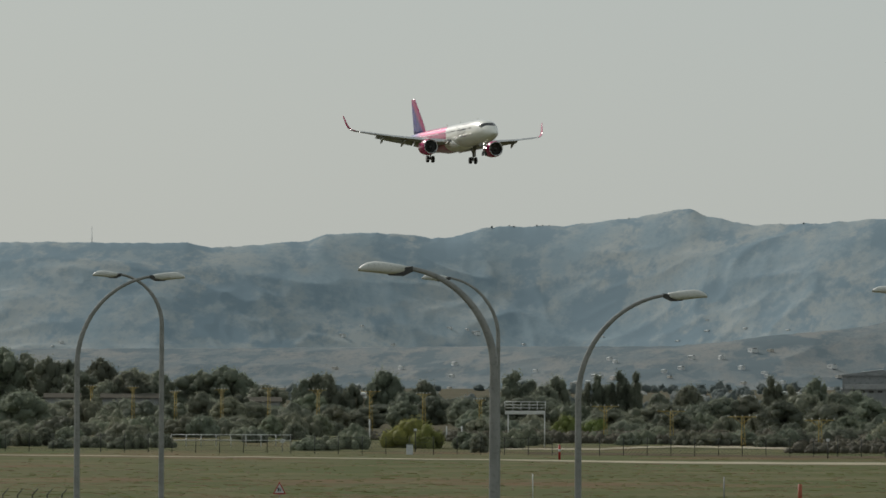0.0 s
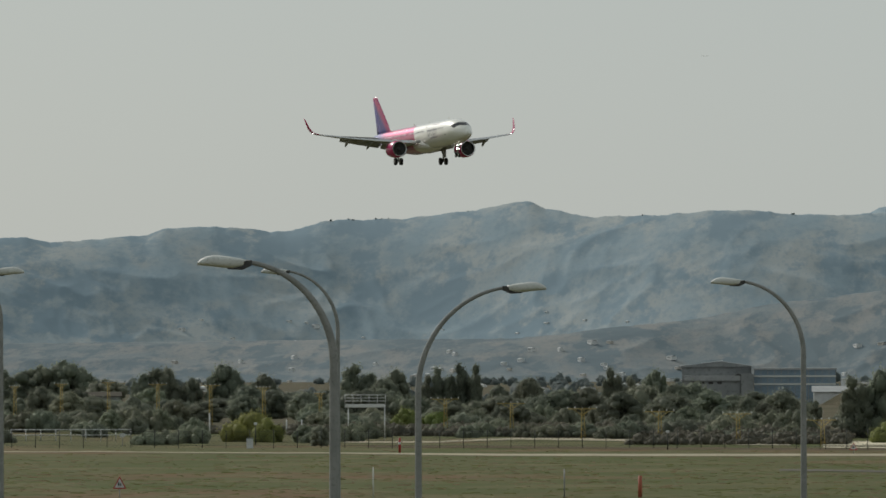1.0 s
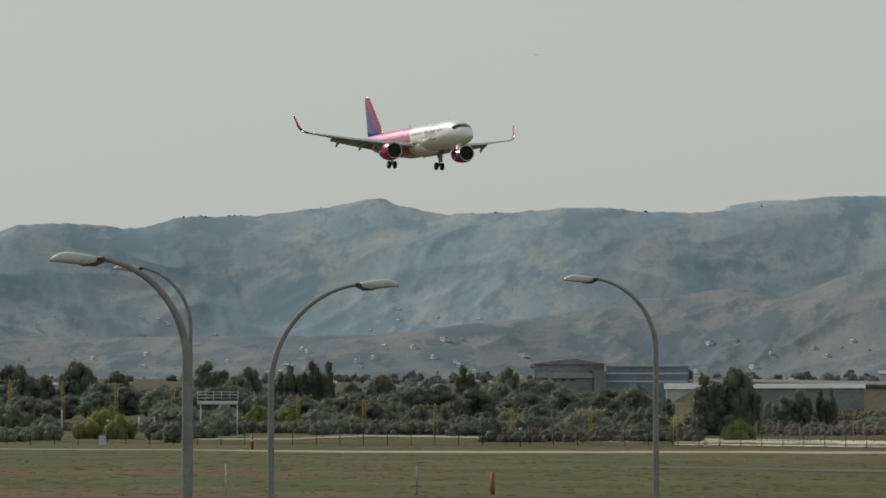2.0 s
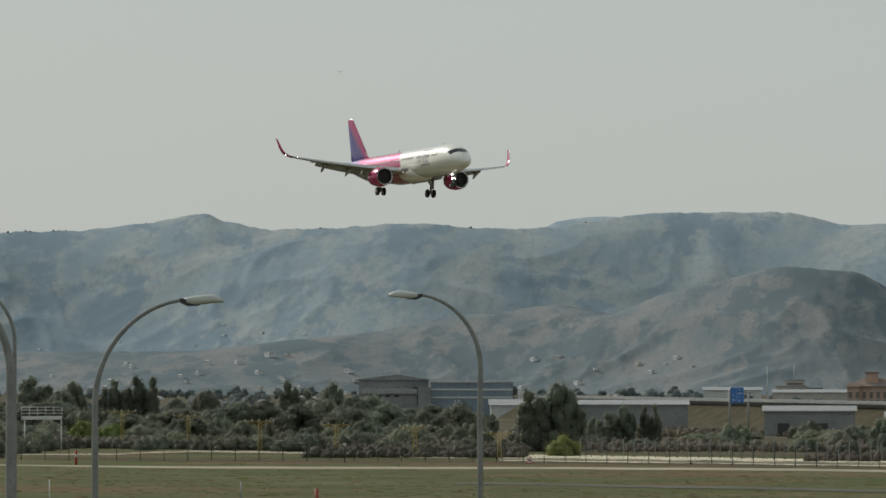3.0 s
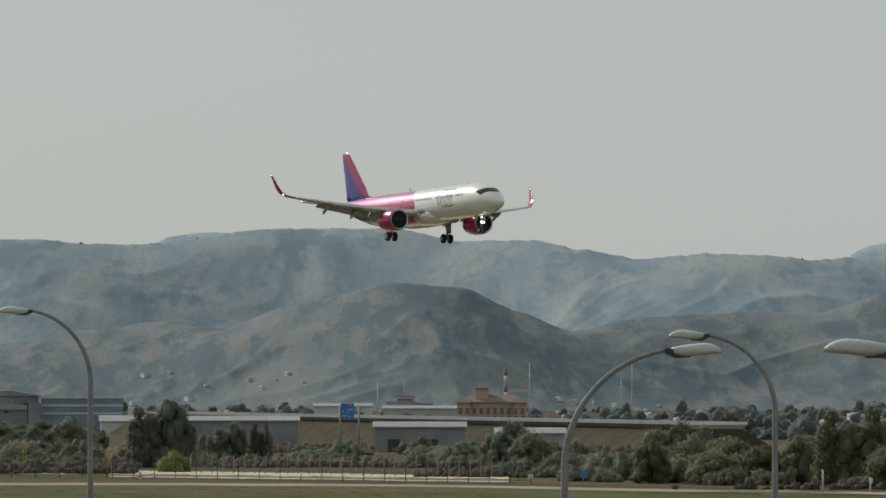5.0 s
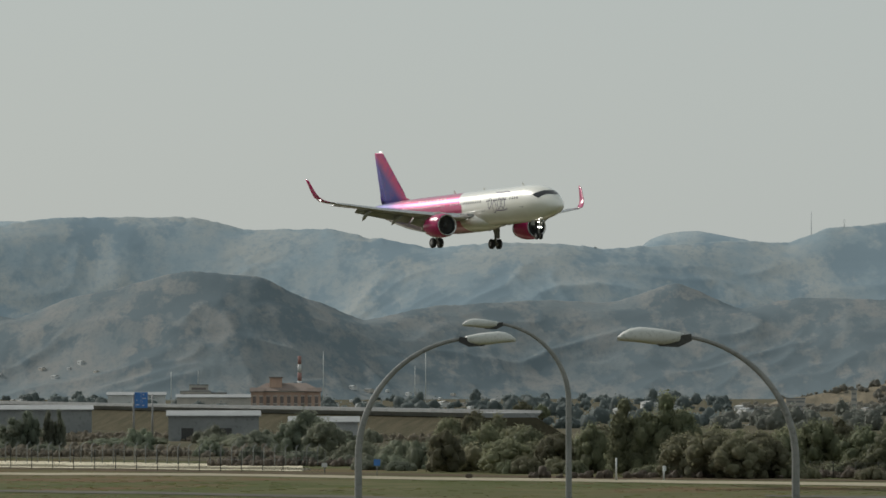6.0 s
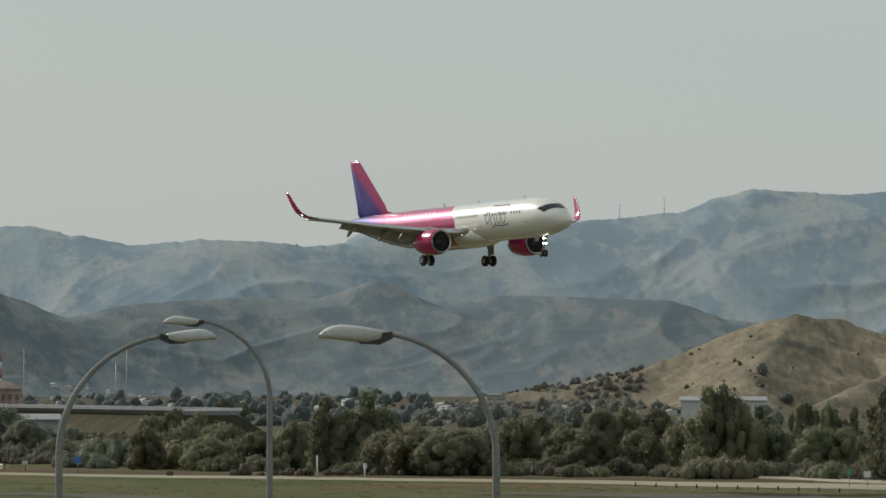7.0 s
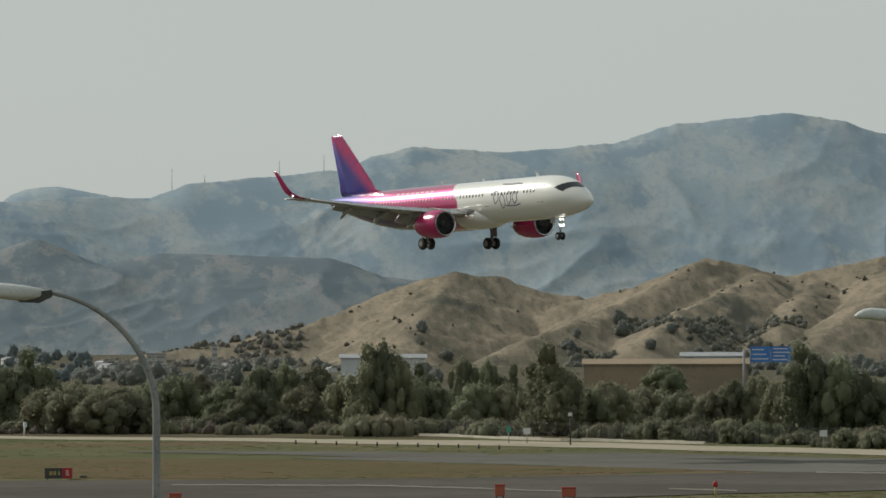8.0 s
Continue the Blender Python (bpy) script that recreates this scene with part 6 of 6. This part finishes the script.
# ridge clumps: leaf colour paled to carry the mountain haze
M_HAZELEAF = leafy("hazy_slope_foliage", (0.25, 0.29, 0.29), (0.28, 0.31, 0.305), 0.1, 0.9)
M_UNDER = leafy("undergrowth_leaves", (0.150, 0.150, 0.108), (0.180, 0.172, 0.125), 0.2, 0.8)
M_BRUSH = leafy("dry_brush_leaves", (0.255, 0.228, 0.172), (0.30, 0.268, 0.202), 0.25, 0.8)
# eastern groves: olive leaf colour lightened to stand in for haze
M_OLIVE_HAZE = leafy("haze_paled_olive_foliage", (0.225, 0.250, 0.218), (0.255, 0.275, 0.238), 0.15, 0.92)
M_SCRUBLEAF = leafy("dark_hill_scrub", (0.185, 0.182, 0.138), (0.21, 0.205, 0.155), 0.2)
# hill woods: leaf colour raised to imitate haze over dark trees
M_HILLWOOD = leafy("haze_lifted_hill_wood", (0.300, 0.300, 0.250), (0.335, 0.330, 0.275), 0.15, 0.9)
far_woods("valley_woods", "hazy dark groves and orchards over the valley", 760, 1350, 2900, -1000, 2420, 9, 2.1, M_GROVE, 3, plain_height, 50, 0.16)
far_woods("eastern_woods", "hazy olive groves below the dry hills", 170, 1300, 2150, 2380, 3980, 14, 2.0, M_OLIVE_HAZE, 13, plain_height, 90, 0.17)
far_woods("hill_scrub", "dark scrub bushes over the dry hills", 120, 2060, 2250, 2450, 3980, 60, 0.75, M_SCRUBLEAF, 5, lambda b, r: dry_height(b, r) - 0.3, 16, 0.22, 0.15)
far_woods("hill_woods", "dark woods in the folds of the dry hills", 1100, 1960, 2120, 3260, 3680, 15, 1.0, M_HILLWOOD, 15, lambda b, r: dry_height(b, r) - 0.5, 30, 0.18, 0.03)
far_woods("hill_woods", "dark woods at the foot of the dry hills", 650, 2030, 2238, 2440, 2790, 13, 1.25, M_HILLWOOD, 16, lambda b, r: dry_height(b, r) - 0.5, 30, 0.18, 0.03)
far_woods("dry_brush", "low brown and olive brush behind the fence", 2600, 935, 1280, 1000, 1980, 9, 0.62, M_BRUSH, 7, lambda b, r: 0.0)
far_woods("verge_brush", "low dark weeds below the western fence", 2600, 818, 885, -1000, 980, 9, 0.42, M_UNDER, 10, lambda b, r: 0.0)
far_woods("thicket_brush", "grey-green undergrowth behind the western fence", 2600, 872, 1080, -1000, 1000, 9, 0.75, M_UNDER, 12, lambda b, r: -0.1)
far_woods("fence_brush", "low dry brush along the fence", 1500, 745, 860, 1500, 3300, 9, 0.55, M_BRUSH, 8, lambda b, r: 0.0)
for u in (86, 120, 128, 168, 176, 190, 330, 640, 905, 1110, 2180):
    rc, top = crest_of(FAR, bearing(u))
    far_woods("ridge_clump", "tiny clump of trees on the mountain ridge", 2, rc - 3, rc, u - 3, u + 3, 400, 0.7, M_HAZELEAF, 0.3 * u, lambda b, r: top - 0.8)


# ---------------------------------------------------------------- grass tufts
def tufts(name, label, count, tall, material, seed, low, high):
    """Uneven tufts of grass over the field, clear of the pavements."""
    rnd = random.Random(seed)
    verts, faces = [], []
    made = 0
    while made < count:
        u, v = rnd.uniform(-960, 3980), rnd.uniform(158, 312)
        p, r = spot(u, v)
        if not low < noise.fractal(p * 0.02 + Vector((seed, 1, 2)), 0.8, 2.0, 4) < high:
            continue
        if v < knots(FENCE, u) + 2 or (p.x > -512 and 330 < p.y < 374):
            continue
        if any(e[0][0] < u < e[-1][0] and knots([(k[0], k[1]) for k in e], u) - 1.5 < v < knots([(k[0], k[2]) for k in e], u) + 1.5 for e in PAVED if e[0][1] > 157 and e is not PAVED[DRY_VERGE]):
            continue
        made += 1
        h, w = tall * rnd.uniform(0.5, 1.5), rnd.uniform(0.25, 0.9)
        a = rnd.uniform(0, math.pi)
        d = Vector((math.cos(a), math.sin(a), 0)) * w
        lean = Vector((rnd.uniform(-0.1, 0.1), rnd.uniform(-0.1, 0.1), 0))
        i = len(verts)
        verts += [p - d, p - d * 0.5 + lean + Vector((0, 0, h * rnd.uniform(0.6, 1.0))), p + lean + Vector((0, 0, h * 0.7)), p + d * 0.45 + lean + Vector((0, 0, h)), p + d]
        faces += [(i, i + 1, i + 2), (i, i + 2, i + 4), (i + 2, i + 3, i + 4)]
    me = bpy.data.meshes.new(name)
    me.from_pydata(verts, [], faces)
    me.materials.append(material)
    tagged(new(name, me), label, "grass", kind="stuff")


DRY_VERGE = [i for i, e in enumerate(PAVED) if e[0][0] == 2060][0]
M_BLADE = leafy("green_grass_blades", (0.120, 0.142, 0.050), (0.150, 0.160, 0.064), 0.1, 0.85)
M_STRAW = leafy("straw_grass_blades", (0.215, 0.180, 0.100), (0.250, 0.210, 0.122), 0.1, 0.85)
tufts("green_grass", "green grass tufts over the airfield", 6000, 0.05, M_BLADE, 21, -0.35, 2.0)
tufts("dry_grass", "straw-coloured dry grass tufts over the airfield", 4000, 0.05, M_STRAW, 22, -0.15, 2.0)


# ---------------------------------------------------------------- a faint speck far up, built as a bird
def far_bird():
    b = thing("bird", "small pale grey bird gliding far off", "bird", Matrix.Identity(4))
    bm = bmesh.new()
    tube(bm, [(0, -0.34, 0), (0, -0.22, 0.02), (0, 0.0, 0.03), (0, 0.25, 0.01), (0, 0.42, 0)], [0.01, 0.07, 0.09, 0.05, 0.01], 8)
    part("body", bm, M_HEAD, b)
    for sx in (-1, 1):
        bm = bmesh.new()
        rings(bm, [[(sx * x, y0, z), (sx * x, (y0 + y1) / 2, z + 0.02), (sx * x, y1, z), (sx * x, (y0 + y1) / 2, z - 0.01)] for x, y0, y1, z in ((0.05, -0.12, 0.14, 0.04), (0.4, -0.16, 0.08, 0.12), (0.75, -0.02, 0.08, 0.09), (0.9, 0.06, 0.08, 0.06))])
        part("wing", bm, M_HEAD, b)
    return b


bird = far_bird()


# ---------------------------------------------------------------- movement
GLIDE = [(0.0, -998.8, 37.74, -1.10), (0.5, -968.7, 36.45, -0.62), (0.8, -949.1, 35.25, 0.60), (1.0, -936.0, 34.50, 0.75), (1.2, -923.9, 33.95, 0.0), (1.5, -905.6, 33.10, -0.75), (2.0, -874.6, 31.65, -1.40), (2.5, -843.5, 30.14, -1.75), (3.0, -811.7, 28.34, -1.65),
         (3.5, -781.0, 26.63, -1.90), (4.0, -749.1, 24.91, -2.02), (4.5, -718.2, 23.16, -2.00), (5.0, -686.4, 21.63, -1.50), (5.5, -654.8, 20.05, -0.90), (6.0, -622.9, 18.39, -0.40), (6.5, -592.8, 16.96, 0.10), (7.0, -560.3, 15.22, 0.15), (7.5, -530.2, 13.57, 0.0), (8.0, -497.8, 11.85, 0.55)]


def motions():
    """The airliner glides down along the runway line, nose slightly up."""
    # seconds, way along the runway line, height of the hull's axis over the eye, bank
    walk(plane, [(t, pose(x, LINE, EYE + z, bank, -1.85, -0.5)) for t, x, z, bank in GLIDE])
    # the speck, built as a bird, drifts slowly westward across the sky
    walk(bird, [(t, Matrix.Translation(polar(bearing(790 - 39 * t), 1400, EYE + (530 - 2 * t) * 1400 / LENS)) @ pose(0, 0, 0, 0, 8, 75)) for t in (0.0, 2.0, 4.0, 6.0, 8.0)])


motions()
